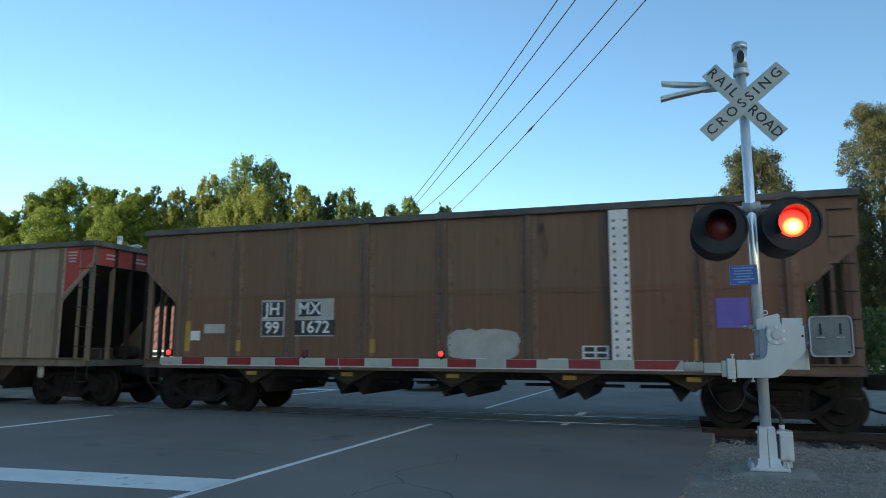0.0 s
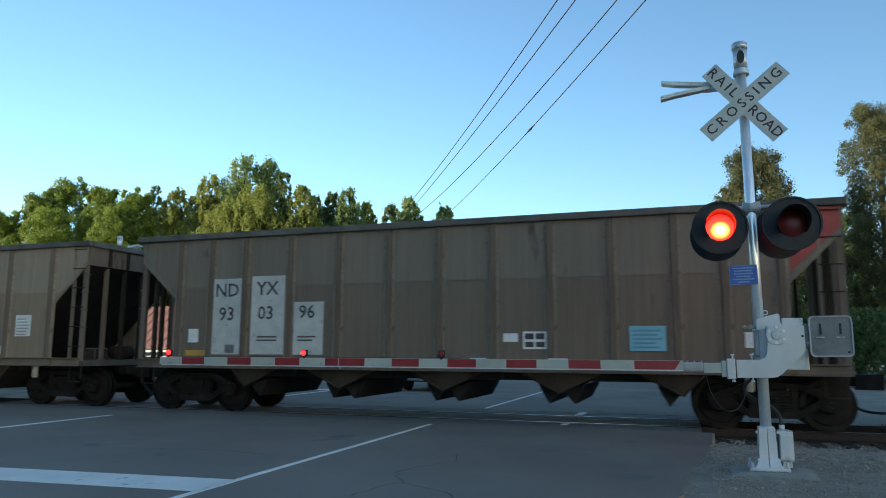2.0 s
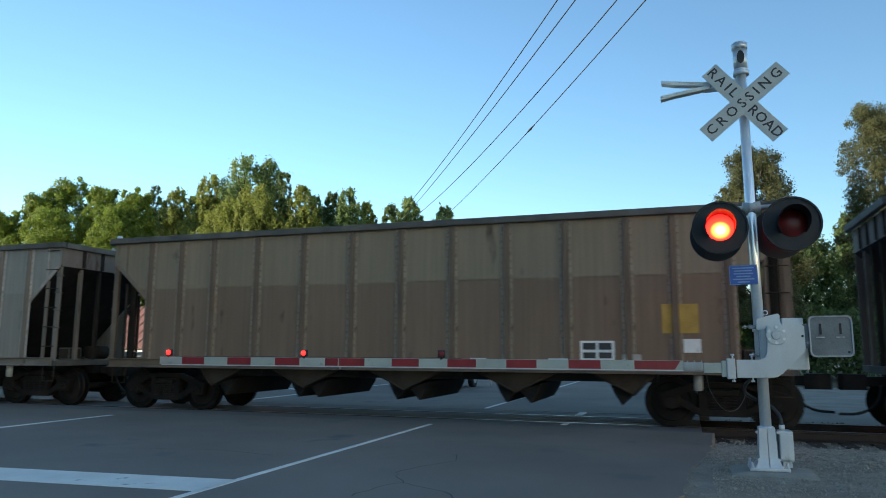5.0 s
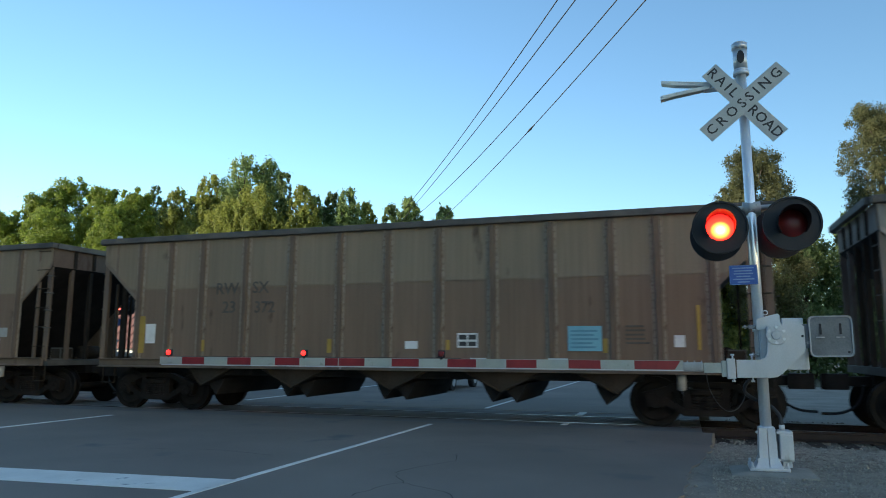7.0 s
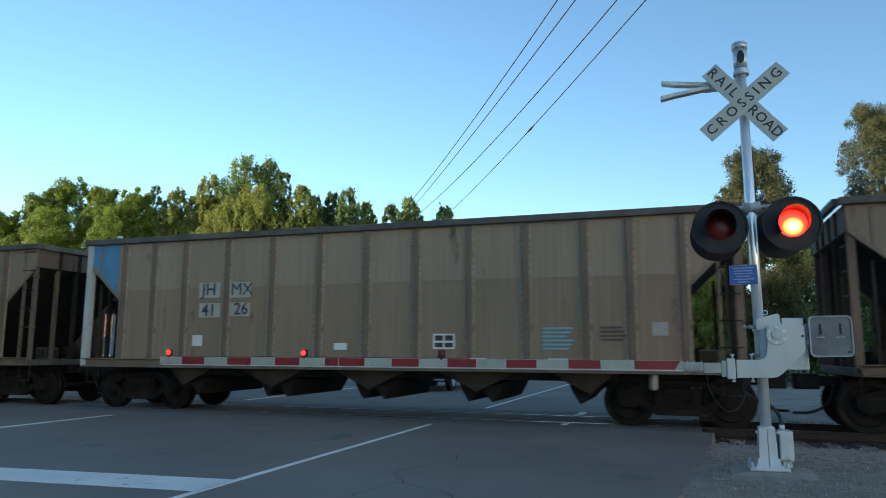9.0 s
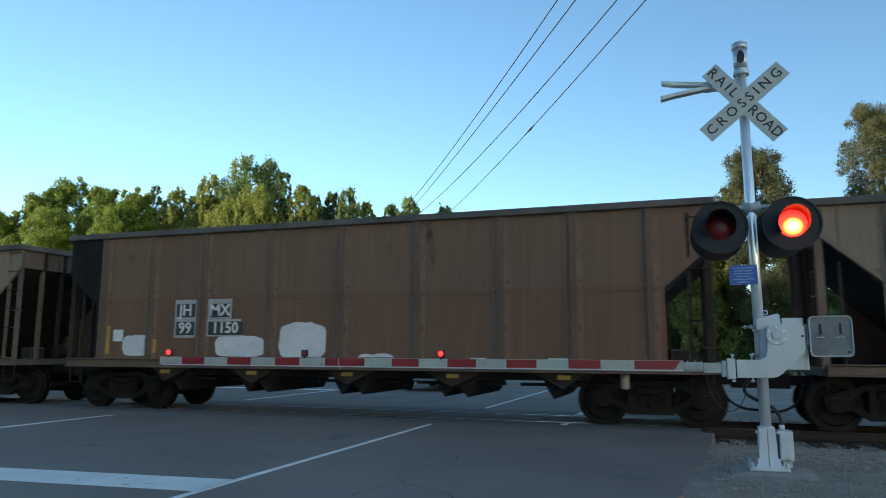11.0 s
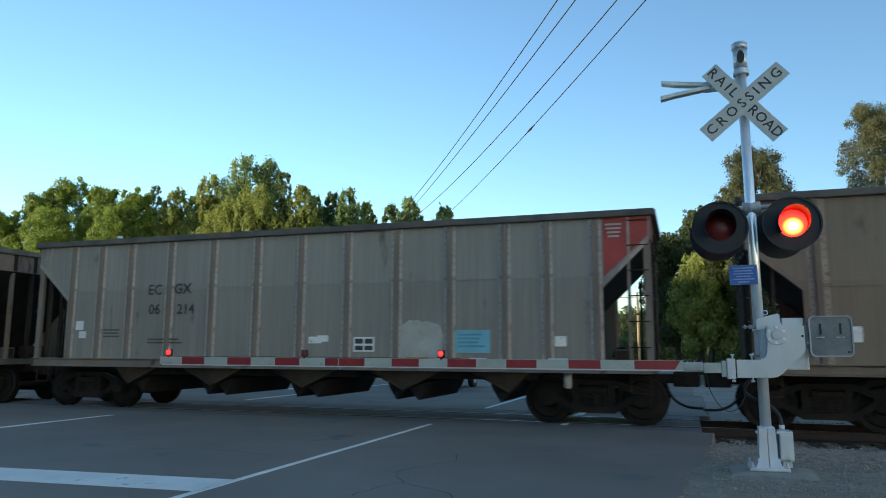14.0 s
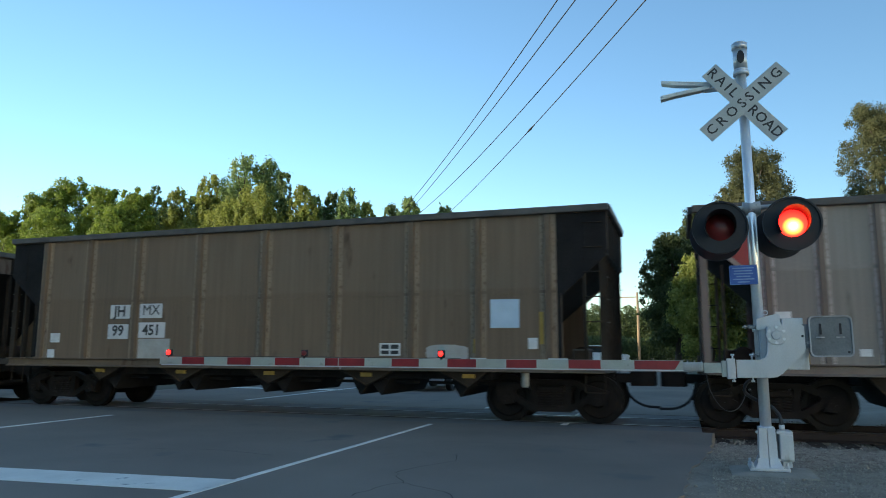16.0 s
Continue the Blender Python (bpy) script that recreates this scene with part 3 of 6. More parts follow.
def hopper_bay(kind, where, material):
    """A V-shaped discharge bay across the car with a pair of pointed door flaps; where: -1 or 1 at the ends, 0 between."""
    bm = bmesh.new()
    half, low = (0.75, 0.60) if kind == "B" else (0.58, 0.68)
    l = -0.36 if where < 0 else -half
    r = 0.36 if where > 0 else half
    prism(bm, [(l, 0.985), (0, low), (r, 0.985)], "y", -SIDE_Y + 0.08, SIDE_Y - 0.08)
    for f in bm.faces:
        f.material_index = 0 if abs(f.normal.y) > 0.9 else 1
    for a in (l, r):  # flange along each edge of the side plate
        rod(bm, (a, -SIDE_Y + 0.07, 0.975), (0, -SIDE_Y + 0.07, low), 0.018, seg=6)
    # a black filler block between bays, for the inner slopes
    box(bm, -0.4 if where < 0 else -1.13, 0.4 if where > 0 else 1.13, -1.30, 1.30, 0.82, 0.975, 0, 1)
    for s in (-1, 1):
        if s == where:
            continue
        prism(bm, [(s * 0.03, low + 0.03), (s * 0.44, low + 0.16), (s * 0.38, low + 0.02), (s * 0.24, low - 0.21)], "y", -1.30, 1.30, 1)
        rod(bm, (s * 0.30, -1.32, low - 0.02), (s * 0.30, 1.32, low - 0.02), 0.03, seg=6, mi=1)
    if kind == "A":
        box(bm, -0.12, 0.12, -SIDE_Y + 0.045, -SIDE_Y + 0.08, 0.85, 0.93, 0.0, 2)
        box(bm, -0.95, 0.95, -1.0, -0.94, 0.70, 0.76, 0.0, 1)
    return mesh_of(bm, [material, BLACK, YELLOW], "hopper_bay")


def truck_frame():
    bm = bmesh.new()
    for s in (-1, 1):
        y0, y1 = s * 0.93 - 0.07, s * 0.93 + 0.07
        for poly in ([(-1.08, 0.52), (-0.62, 0.63), (-0.40, 0.74), (0.40, 0.74), (0.62, 0.63), (1.08, 0.52), (1.10, 0.62), (0.70, 0.74), (0.42, 0.83), (-0.42, 0.83), (-0.70, 0.74), (-1.10, 0.62)],
                     [(-0.74, 0.42), (-0.40, 0.22), (0.40, 0.22), (0.74, 0.42), (0.72, 0.55), (0.36, 0.33), (-0.36, 0.33), (-0.72, 0.55)],
                     [(-0.40, 0.33), (-0.28, 0.33), (-0.28, 0.76), (-0.40, 0.76)], [(0.28, 0.33), (0.40, 0.33), (0.40, 0.76), (0.28, 0.76)]):
            prism(bm, poly, "y", y0, y1)
        for sx in (-1, 1):
            prism(bm, [(sx * 0.74, 0.36), (sx * 1.05, 0.36), (sx * 1.09, 0.60), (sx * 0.70, 0.62)], "y", y0 - 0.01, y1 + 0.01)
        for x in (-0.18, 0.0, 0.18):
            for k in range(5):
                rod(bm, (x, s * 0.93, 0.345 + k * 0.05), (x, s * 0.93, 0.37 + k * 0.05), 0.085, seg=10)
        # solid block added inside the springs so that their gaps look dark
        box(bm, -0.29, 0.29, s * 0.93 - 0.05, s * 0.93 + 0.05, 0.30, 0.60)
        box(bm, -0.26, 0.26, s * 0.93 - 0.12, s * 0.93 + 0.10, 0.595, 0.70, 0.02)
    box(bm, -0.24, 0.24, -0.9, 0.9, 0.56, 0.74)
    rod(bm, (0, 0, 0.7), (0, 0, 0.86), 0.3)
    for x in (-0.36, 0.36):
        rod(bm, (x, -0.72, 0.40), (x, 0.72, 0.40), 0.05)
    return mesh_of(bm, GRIME, "truck_frame")


def wheelset():
    bm = bmesh.new()
    rod(bm, (0, -1.02, 0), (0, 1.02, 0), 0.075, seg=14)
    for s in (-1, 1):
        rod(bm, (0, s * 0.66, 0), (0, s * 0.80, 0), 0.457, 0.457, 28, 1)
        rod(bm, (0, s * 0.64, 0), (0, s * 0.665, 0), 0.485, 0.485, 28, 1)
        rod(bm, (0, s * 0.80, 0), (0, s * 0.805, 0), 0.36, 0.33, 28)
        rod(bm, (0, s * 0.80, 0), (0, s * 0.86, 0), 0.16, 0.13, 16)
        rod(bm, (0, s * 0.86, 0), (0, s * 1.06, 0), 0.115, seg=14)
        for k in range(3):
            a = k * math.tau / 3
            rod(bm, (0.055 * math.cos(a), s * 1.05, 0.055 * math.sin(a)), (0.055 * math.cos(a), s * 1.085, 0.055 * math.sin(a)), 0.018, seg=6, mi=1)
    return mesh_of(bm, [GRIME, TREAD], "wheelset")


def coupler():
    bm = bmesh.new()
    box(bm, 7.0, 7.62, -0.10, 0.10, 0.76, 0.94, 0.02)
    prism(bm, [(7.55, -0.16), (7.80, -0.20), (8.02, -0.15), (8.03, -0.05), (7.88, 0.0), (7.90, 0.12), (8.05, 0.17), (7.98, 0.22), (7.6, 0.18)], "z", 0.70, 0.98)
    return mesh_of(bm, GRIME, "coupler")


def end_frame(kind, material):
    """Posts, ladder, grab irons and the end sill at the right end; turned for the other end."""
    bm = bmesh.new()
    box(bm, 6.45, 7.30, -1.52, 1.52, 0.98, 1.12, 0.01)
    top = 3.84 if kind == "B" else 3.98
    for y in (-1.545, 1.545):
        # corner post: a channel with its web outwards
        box(bm, 7.14, 7.27, y - 0.022, y + 0.022, 1.1, top, 0, 1)
        box(bm, 7.14, 7.165, y - 0.05 if y > 0 else y, y if y > 0 else y + 0.05, 1.1, 3.3, 0, 1)
        for k in range(4):
            rod(bm, (7.31, y - 0.22, 1.9 + k * 0.42), (7.31, y + 0.02, 1.9 + k * 0.42), 0.012, seg=6)
    # ladder beside the corner
    box(bm, 6.84, 6.90, -1.59, -1.53, 1.1, 3.08, 0, 1)
    for k in range(6):
        z = 1.45 + k * 0.466
        rod(bm, (6.86, -1.635, z), (7.22, -1.635, z), 0.011, seg=6, mi=2)
        for x in (6.87, 7.20):
            rod(bm, (x, -1.635, z), (x, -1.56, z), 0.011, seg=6, mi=2)
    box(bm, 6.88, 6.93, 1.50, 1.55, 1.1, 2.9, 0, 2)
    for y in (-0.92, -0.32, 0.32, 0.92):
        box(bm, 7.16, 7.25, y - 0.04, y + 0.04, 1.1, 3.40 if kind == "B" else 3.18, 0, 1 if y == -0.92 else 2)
    # brake gear on the end platform
    box(bm, 6.5, 6.85, -0.75, -0.35, 1.12, 1.42, 0.03, 2)
    rod(bm, (6.55, 0.15, 1.3), (6.55, 0.75, 1.3), 0.17, seg=14, mi=2)
    # sill step under the corner
    for y in (-1.5, 1.5):
        for p, q in (((7.2, y, 1.0), (7.2, y, 0.62)), ((6.85, y, 1.0), (6.85, y, 0.62)), ((6.85, y, 0.62), (7.2, y, 0.62))):
            rod(bm, p, q, 0.013, seg=6, mi=2)
    return mesh_of(bm, [CHORD, material, UNDER], "end_frame")


def plate(car, name, x, z, w, h, material, label="", lift=0.004):
    bm = bmesh.new()
    y = -SIDE_Y - 0.016
    box(bm, x - w / 2, x + w / 2, y - lift, y, z - h / 2, z + h / 2, 0.001 if lift > 0.003 else 0)
    return part(name, bm, material, car, label)


def ragged_patch(car, x, z, w, h, material, seed, label):
    """A patch of brushed-on paint with an uneven outline."""
    rnd = random.Random(seed)
    y = -SIDE_Y - 0.014
    pts = []
    for k in range(36):
        a = k * math.tau / 36
        c, s = math.cos(a), math.sin(a)
        q = 1 / (abs(c) ** 4 + abs(s) ** 4) ** 0.25
        g = 1 - (0.28 * abs(noise.noise((seed * 3.1, k * 0.45, 0))) if s > 0 else 0.06)
        pts.append((x + w / 2 * c * q * (0.94 + 0.06 * rnd.random()), z + h / 2 * s * q * g))
    bm = bmesh.new()
    prism(bm, pts, "y", y - 0.004, y)
    return part("paint_patch", bm, material, car, label)


def letters(car, words, x, z, size, material, bold=0.004):
    put("lettering", text_mesh(words, size, material, 1.0, 0.0 if "M" in words else bold), car, pose(x, -SIDE_Y - 0.027, z) @ FACING, "stencilled car number")


def fine_print(car, x, z, w, rows, material, step=0.075, lift=0.007):
    bm = bmesh.new()
    rnd = random.Random(int(abs(x * 100) + rows))
    y = -SIDE_Y - 0.016
    for k in range(rows):
        box(bm, x - w / 2, x - w / 2 + w * rnd.uniform(0.7, 1.0), y - lift, y, z - k * step - 0.018, z - k * step + 0.018)
    part("small_print", bm, material, car, "rows of small unreadable print")


def corner_paint(car, kind, right, material, end_too=True):
    """The coloured corner triangle at an end of the side, and its band on the end sheet."""
    s = 1 if right else -1
    bm = bmesh.new()
    y = -SIDE_Y - 0.005
    edge = 6.42 if right else -6.36
    prism(bm, [(edge, 3.84), (s * 7.24, 3.84), (s * 7.23, 3.49), (edge, 2.74 if right else 2.68)], "y", y - 0.004, y)
    part("corner_panel", bm, material, car, "painted corner triangle")
    if end_too:
        bm = bmesh.new()
        x0, x1 = sorted((s * 7.284, s * 7.290))
        box(bm, x0, x1, -1.5, 1.5, 3.42, 3.84)
        part("end_band", bm, material, car, "painted band across the end")
        for k in range(3):
            bm = bmesh.new()
            for r in range(2):
                box(bm, *sorted((s * 7.291, s * 7.296)), -1.25 + k * 0.95, -0.95 + k * 0.95 + 0.1 * r, 3.66 - r * 0.09, 3.70 - r * 0.09)
            part("small_print", bm, PALE, car)
        for r in range(4):
            plate(car, "small_print", s * 6.62, 3.72 - r * 0.075, 0.3 - 0.03 * r, 0.035, PALE, lift=0.010)


CARS = {}


def hopper_car(n, kind, scheme, label, ribs=None):
    car = base("hopper_car", pose(-11.75 + 7.3 - CAR_PITCH * n, TRACK_Y, 0), label, "freight car", "coal hopper cars of the passing train")
    paint, rib_paint = PAINT[scheme], RIB[scheme]
    trim = BLACK if n in (11, 16) else rib_paint  # two cars have black-painted ends
    for s in (-1, 1):
        put("side_sheet", cached(("side", kind, s, scheme, trim.name), lambda: car_side(kind, s, paint, trim)), car)
        put("side_sill", cached(("sill", scheme), lambda: car_sill(HAT[scheme])), car, pose(0, s * SIDE_Y, 0, 0, 0, 0 if s < 0 else 180))
        for x in ribs or (RIBS_A if kind == "A" else RIBS_B):
            put("rib", cached(("rib", kind, scheme, s), lambda: car_rib(kind, HAT[scheme], FLANGE[scheme], rib_paint, s < 0)), car, pose(x, s * SIDE_Y, 0, 0, 0, 0 if s < 0 else 180))
    put("hopper_tub", cached(("tub", kind), lambda: car_tub(kind)), car, label="black sloped inner sheets")
    put("top_chord", cached(("chord", kind), lambda: car_chord(kind)), car)
    bays = (-4.42, -2.14, 0.14, 2.42, 4.60)
    for k, x in enumerate(bays):
        where = -1 if k == 0 else 1 if k == 4 else 0
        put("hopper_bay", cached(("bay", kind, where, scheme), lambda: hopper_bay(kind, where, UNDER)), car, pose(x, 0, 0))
    if ("centre",) not in MESHES:
        bm = bmesh.new()
        box(bm, -7.25, 7.25, -0.32, 0.32, 0.78, 1.03, 0.01)
        MESHES[("centre",)] = mesh_of(bm, BLACK, "centre_sill")
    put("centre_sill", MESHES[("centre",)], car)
    if ("reservoir",) not in MESHES:
        bm = bmesh.new()
        rod(bm, (5.69, -1.42, 0.72), (5.69, -1.42, 0.96), 0.075, seg=14)
        rod(bm, (5.69, -1.42, 0.69), (5.69, -1.42, 0.72), 0.05, 0.075, 14)
        MESHES[("reservoir",)] = mesh_of(bm, PALE, "brake_valve")
    put("brake_valve", MESHES[("reservoir",)], car, label="small pale brake valve canister")
    for s in (-1, 1):
        turn = pose(0, 0, 0, 0, 0, 0 if s > 0 else 180)
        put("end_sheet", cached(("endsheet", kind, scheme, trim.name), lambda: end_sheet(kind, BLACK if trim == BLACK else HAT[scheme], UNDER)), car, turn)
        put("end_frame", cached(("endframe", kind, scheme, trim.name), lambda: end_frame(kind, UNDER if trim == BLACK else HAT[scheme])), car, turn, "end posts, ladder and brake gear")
        put("coupler", cached(("coupler",), coupler), car, turn)
        truck = put("truck", cached(("truck",), truck_frame), car, pose(s * 6.10, 0, 0), "dark greasy four-wheel truck")
        for k in (-1, 1):
            put("wheelset", cached(("wheelset",), wheelset), truck, pose(k * 0.889, 0, 0.457))
        hose = [(7.40, 0.30, 0.80), (7.45, 0.30, 0.58), (7.58, 0.29, 0.40), (7.80, 0.25, 0.29), (8.09, 0.18, 0.27)]
        if ("hose",) not in MESHES:
            h = tube("air_hose", hose, 0.028, TYRE)
            MESHES[("hose",)] = h.data
            bpy.data.objects.remove(h)
        put("air_hose", MESHES[("hose",)], car, turn)
    CARS[n] = car
    return car


# ---- crossing signal ----
LAMPS = {"left": [], "right": []}


def lamp_optic(parent, x, y, z, r, side, away=False):
    """A turning optic: one face lit, the other dark; its turn stands in for switching the lamp."""
    bm = bmesh.new()
    for s, mi in ((-1, 1), (1, 0)):
        rings = []
        for k in range(4):
            a = k / 3 * 1.1
            rings.append([bm.verts.new((r * math.sin(a) / math.sin(1.1) * math.cos(q), s * (0.012 + r * 0.35 * (math.cos(a) - math.cos(1.1)) / (1 - math.cos(1.1))), r * math.sin(a) / math.sin(1.1) * math.sin(q))) for q in [i * math.tau / 20 for i in range(20)]] if k else [bm.verts.new((0, s * (0.012 + r * 0.35), 0))])
        for k in range(3):
            for i in range(20):
                j = (i + 1) % 20
                if k == 0:
                    f = bm.faces.new((rings[0][0], rings[1][i], rings[1][j]))
                else:
                    f = bm.faces.new((rings[k][i], rings[k + 1][i], rings[k + 1][j], rings[k][j]))
                f.material_index = mi
                f.smooth = True
    rod(bm, (0, -0.011, 0), (0, 0.011, 0), r, seg=20)
    bmesh.ops.recalc_face_normals(bm, faces=bm.faces)
    glass = [LENS_OFF, LENS_BEAM if away else LENS_ON] if r > 0.1 else [LENS_OFF, LENS_SMALL] if side else [LENS_SMALL, LENS_SMALL]
    ob = part("lens", bm, glass, parent, "red flasher lens", pose(x, y, z))
    if side:
        LAMPS[side].append((ob, Vector((x, y, z)), 180 if away else 0))
    else:
        ob.matrix_basis = pose(x, y, z, 0, 0, 180 if away else 0)
    return ob


def flasher_head(parent, x, y, z, facing, side):
    """A round black background with a deep hood; facing -1 looks at the camera's side, 1 away."""
    bm = bmesh.new()
    ring = 40
    # background plate with a hole
    for r0, r1, ya, yb in ((0.152, 0.314, -0.006, 0.022), (0.304, 0.324, -0.03, 0.03)):
        loops = []
        for r, yy in ((r0, ya), (r1, ya), (r1, yb), (r0, yb)):
            loops.append([bm.verts.new((r * math.cos(i * math.tau / ring), facing * -yy, r * math.sin(i * math.tau / ring))) for i in range(ring)])
        for k in range(4):
            a, b = loops[k], loops[(k + 1) % 4]
            for i in range(ring):
                bm.faces.new((a[i], a[(i + 1) % ring], b[(i + 1) % ring], b[i]))
    # hood: open below
    hood = []
    for i in range(25):
        a = math.radians(-40 + 260 * i / 24)
        depth = 0.10 + 0.24 * max(0.0, math.sin(a) * 0.5 + 0.5)
        hood.append([bm.verts.new((r * math.cos(a), facing * yy, r * math.sin(a))) for r, yy in ((0.166, 0.0), (0.172, depth), (0.180, depth), (0.176, 0.0))])
    for a, b in zip(hood, hood[1:]):
        for k in range(4):
            bm.faces.new((a[k], b[k], b[(k + 1) % 4], a[(k + 1) % 4]))
    # housing behind
    rod(bm, (0, -facing * 0.04, 0), (0, -facing * 0.17, 0), 0.175, 0.15, 24)
    rod(bm, (0, -facing * 0.17, 0), (0, -facing * 0.19, 0), 0.15, 0.11, 24)
    bmesh.ops.recalc_face_normals(bm, faces=bm.faces)
    head = part("flasher_head", bm, SIGNBLACK, parent, "round black flasher background with hood", pose(x, y, z))
    lamp_optic(head, 0, 0, 0, 0.1635, side, facing > 0)
    return head


def crossing_signal(m, label, gate=True):
    sig = base("crossing_signal", m, label, "crossing signal", "railroad crossing signals")
    # foundation, base and mast
    bm = bmesh.new()
    lo = [bm.verts.new((u, v, -0.40)) for u, v in ((-0.44, -0.42), (0.50, -0.42), (0.50, 0.38), (-0.44, 0.38))]
    mid = [bm.verts.new((u, v, -0.012)) for u, v in ((-0.42, -0.40), (0.48, -0.40), (0.48, 0.36), (-0.42, 0.36))]
    hi = [bm.verts.new((u, v, 0.014)) for u, v in ((-0.27, -0.25), (0.30, -0.25), (0.30, 0.24), (-0.27, 0.24))]
    for p, q in ((lo, mid), (mid, hi)):
        for i in range(4):
            bm.faces.new((p[i], p[(i + 1) % 4], q[(i + 1) % 4], q[i]))
    bm.faces.new(hi)
    bm.faces.new(lo[::-1])
    part("foundation", bm, CONCRETE, sig, "weathered sloping concrete footing")
    bm = bmesh.new()
    box(bm, -0.215, 0.215, -0.19, 0.19, 0.015, 0.052, 0.008)
    for x0, x1, xa, xb in ((-0.15, -0.004, -0.10, -0.004), (0.004, 0.15, 0.004, 0.10)):
        # two cast half shells bolted together, flared at the foot
        rows = ((0.052, x0, x1, 0.165), (0.10, (x0 + xa) / 2, (x1 + xb) / 2, 0.145), (0.16, xa, xb, 0.128), (0.50, xa * 0.88, xb * 0.88, 0.105))
        rings = [[bm.verts.new(p) for p in ((u, -d, z), (w, -d, z), (w, d, z), (u, d, z))] for z, u, w, d in rows]
        for p, q in zip(rings, rings[1:]):
            for i in range(4):
                bm.faces.new((p[i], p[(i + 1) % 4], q[(i + 1) % 4], q[i]))
        bm.faces.new(rings[0][::-1])
        bm.faces.new(rings[-1])
    for x in (-0.14, 0.14):
        for z in (0.14, 0.45):
            rod(bm, (x * 0.8, -0.135, z), (x * 0.8, -0.10, z), 0.016, seg=6)
    for sx in (-1, 1):
        for sy in (-1, 1):
            rod(bm, (sx * 0.188, sy * 0.165, 0.05), (sx * 0.188, sy * 0.165, 0.115), 0.014, seg=8)
            rod(bm, (sx * 0.188, sy * 0.165, 0.052), (sx * 0.188, sy * 0.165, 0.076), 0.026, seg=6)
    part("mast_base", bm, ALU, sig, "bolted two-piece cast mast base")
    bm = bmesh.new()
    box(bm, 0.118, 0.275, -0.12, 0.10, 0.12, 0.47, 0.025)
    box(bm, 0.125, 0.268, -0.140, -0.12, 0.14, 0.43, 0.012)
    box(bm, 0.15, 0.25, -0.08, 0.06, 0.052, 0.12, 0.006)
    rod(bm, (0.17, -0.02, 0.47), (0.17, -0.02, 0.53), 0.032, seg=8)
    part("junction_box", bm, ALU, sig, "small grey junction box")
    bm = bmesh.new()
    rod(bm, (0, 0, 0.40), (0, 0, 4.95), 0.064, 0.058, 24)
    for z in (0.46, 1.15, 1.62, 3.10, 4.40, 4.60):
        rod(bm, (0, 0, z), (0, 0, z + 0.05), 0.078, seg=20)
    part("mast", bm, MASTSTEEL, sig, "galvanized steel mast")
    tube("conduit", [(0.17, -0.02, 0.52), (0.16, 0.05, 0.63), (0.07, 0.10, 0.74), (-0.08, 0.09, 0.81), (-0.20, 0.02, 0.90), (-0.18, -0.02, 1.01), (-0.05, -0.05, 1.10)], 0.022, WIRE, sig)
    # bell on the mast top
    bm = bmesh.new()
    for za, zb, ra, rb in ((4.87, 4.92, 0.096, 0.096), (4.92, 4.95, 0.088, 0.082), (4.95, 5.21, 0.082, 0.085), (5.21, 5.29, 0.093, 0.095), (5.29, 5.31, 0.095, 0.07)):
        rod(bm, (0, 0, za), (0, 0, zb), ra, rb, 20)
    part("bell", bm, GALV, sig, "grey bell housing on top")
    bm = bmesh.new()
    prism(bm, [(0.045 * math.cos(a * math.tau / 14), 5.09 + 0.085 * math.sin(a * math.tau / 14)) for a in range(14)], "y", -0.092, -0.07)
    part("bell_mouth", bm, SIGNBLACK, sig)
    # crossbuck
    for a, y, words in ((39.4, -0.118, [("CROSSING", 0.0)]), (-50.6, -0.108, [("RAIL", -0.365), ("ROAD", 0.36)])):
        bm = bmesh.new()
        box(bm, -0.61, 0.61, -0.004, 0.004, -0.114, 0.114, 0.002)
        turn = pose(0, y, 4.48, 0, -a, 0)
        board = part("crossbuck_board", bm, SIGNWHITE, sig, "white reflective board lettered in black", turn)
        for u in (-0.03, 0.03):
            part("bolt", rod(bmesh.new(), (u, -0.004, 0), (u, -0.010, 0), 0.012, seg=8), CASTING, board)
        for w, u in words:
            put("lettering", text_mesh(w, 0.175, INK, 1.48 if len(w) > 4 else 1.42 if w == "RAIL" else 1.06, 0.002), board, pose(u, -0.0065, 0) @ FACING)
    bm = bmesh.new()
    box(bm, -0.09, 0.09, -0.10, -0.06, 4.40, 4.56, 0.01)
    part("crossbuck_clamp", bm, GALV, sig)
    # crossbuck for the side approach, seen nearly edge on
    bm = bmesh.new()
    box(bm, -0.46, -0.05, 0.05, 0.08, 4.72, 4.77, 0.004)
    box(bm, -0.50, -0.05, 0.05, 0.08, 4.81, 4.86, 0.004)
    part("side_bracket", bm, GALV, sig, "perforated galvanized bracket")
    for t, x, z, w in ((-8, -0.34, 4.80, 0.64), (7, -0.38, 4.77, 0.62)):
        bm = bmesh.new()
        prism(bm, [(-w, -0.030), (-w, 0.012), (-w * 0.97, 0.022), (0.0, 0.022), (0.0, -0.022), (-w * 0.72, -0.022)] if t > 0 else [(-w, -0.004), (-w, 0.030), (0.0, 0.022), (0.0, -0.022), (-w * 0.72, -0.022)], "y", -0.115, 0.115)
        part("side_board", bm, GALV, sig, "bare metal board seen edge on", pose(x, 0.10, z + 0.02, 0, -t, 0) @ pose(0, 0, 0, 10, 0, 0))
    # flashers on their cross arm
    bm = bmesh.new()
    rod(bm, (-0.40, -0.05, 3.14), (0.44, -0.05, 3.14), 0.03)
    for x in (-0.38, 0.42):
        rod(bm, (x, -0.05, 3.16), (x, -0.05, 2.84), 0.026)
        rod(bm, (x, -0.20, 2.88), (x, 0.22, 2.88), 0.03)
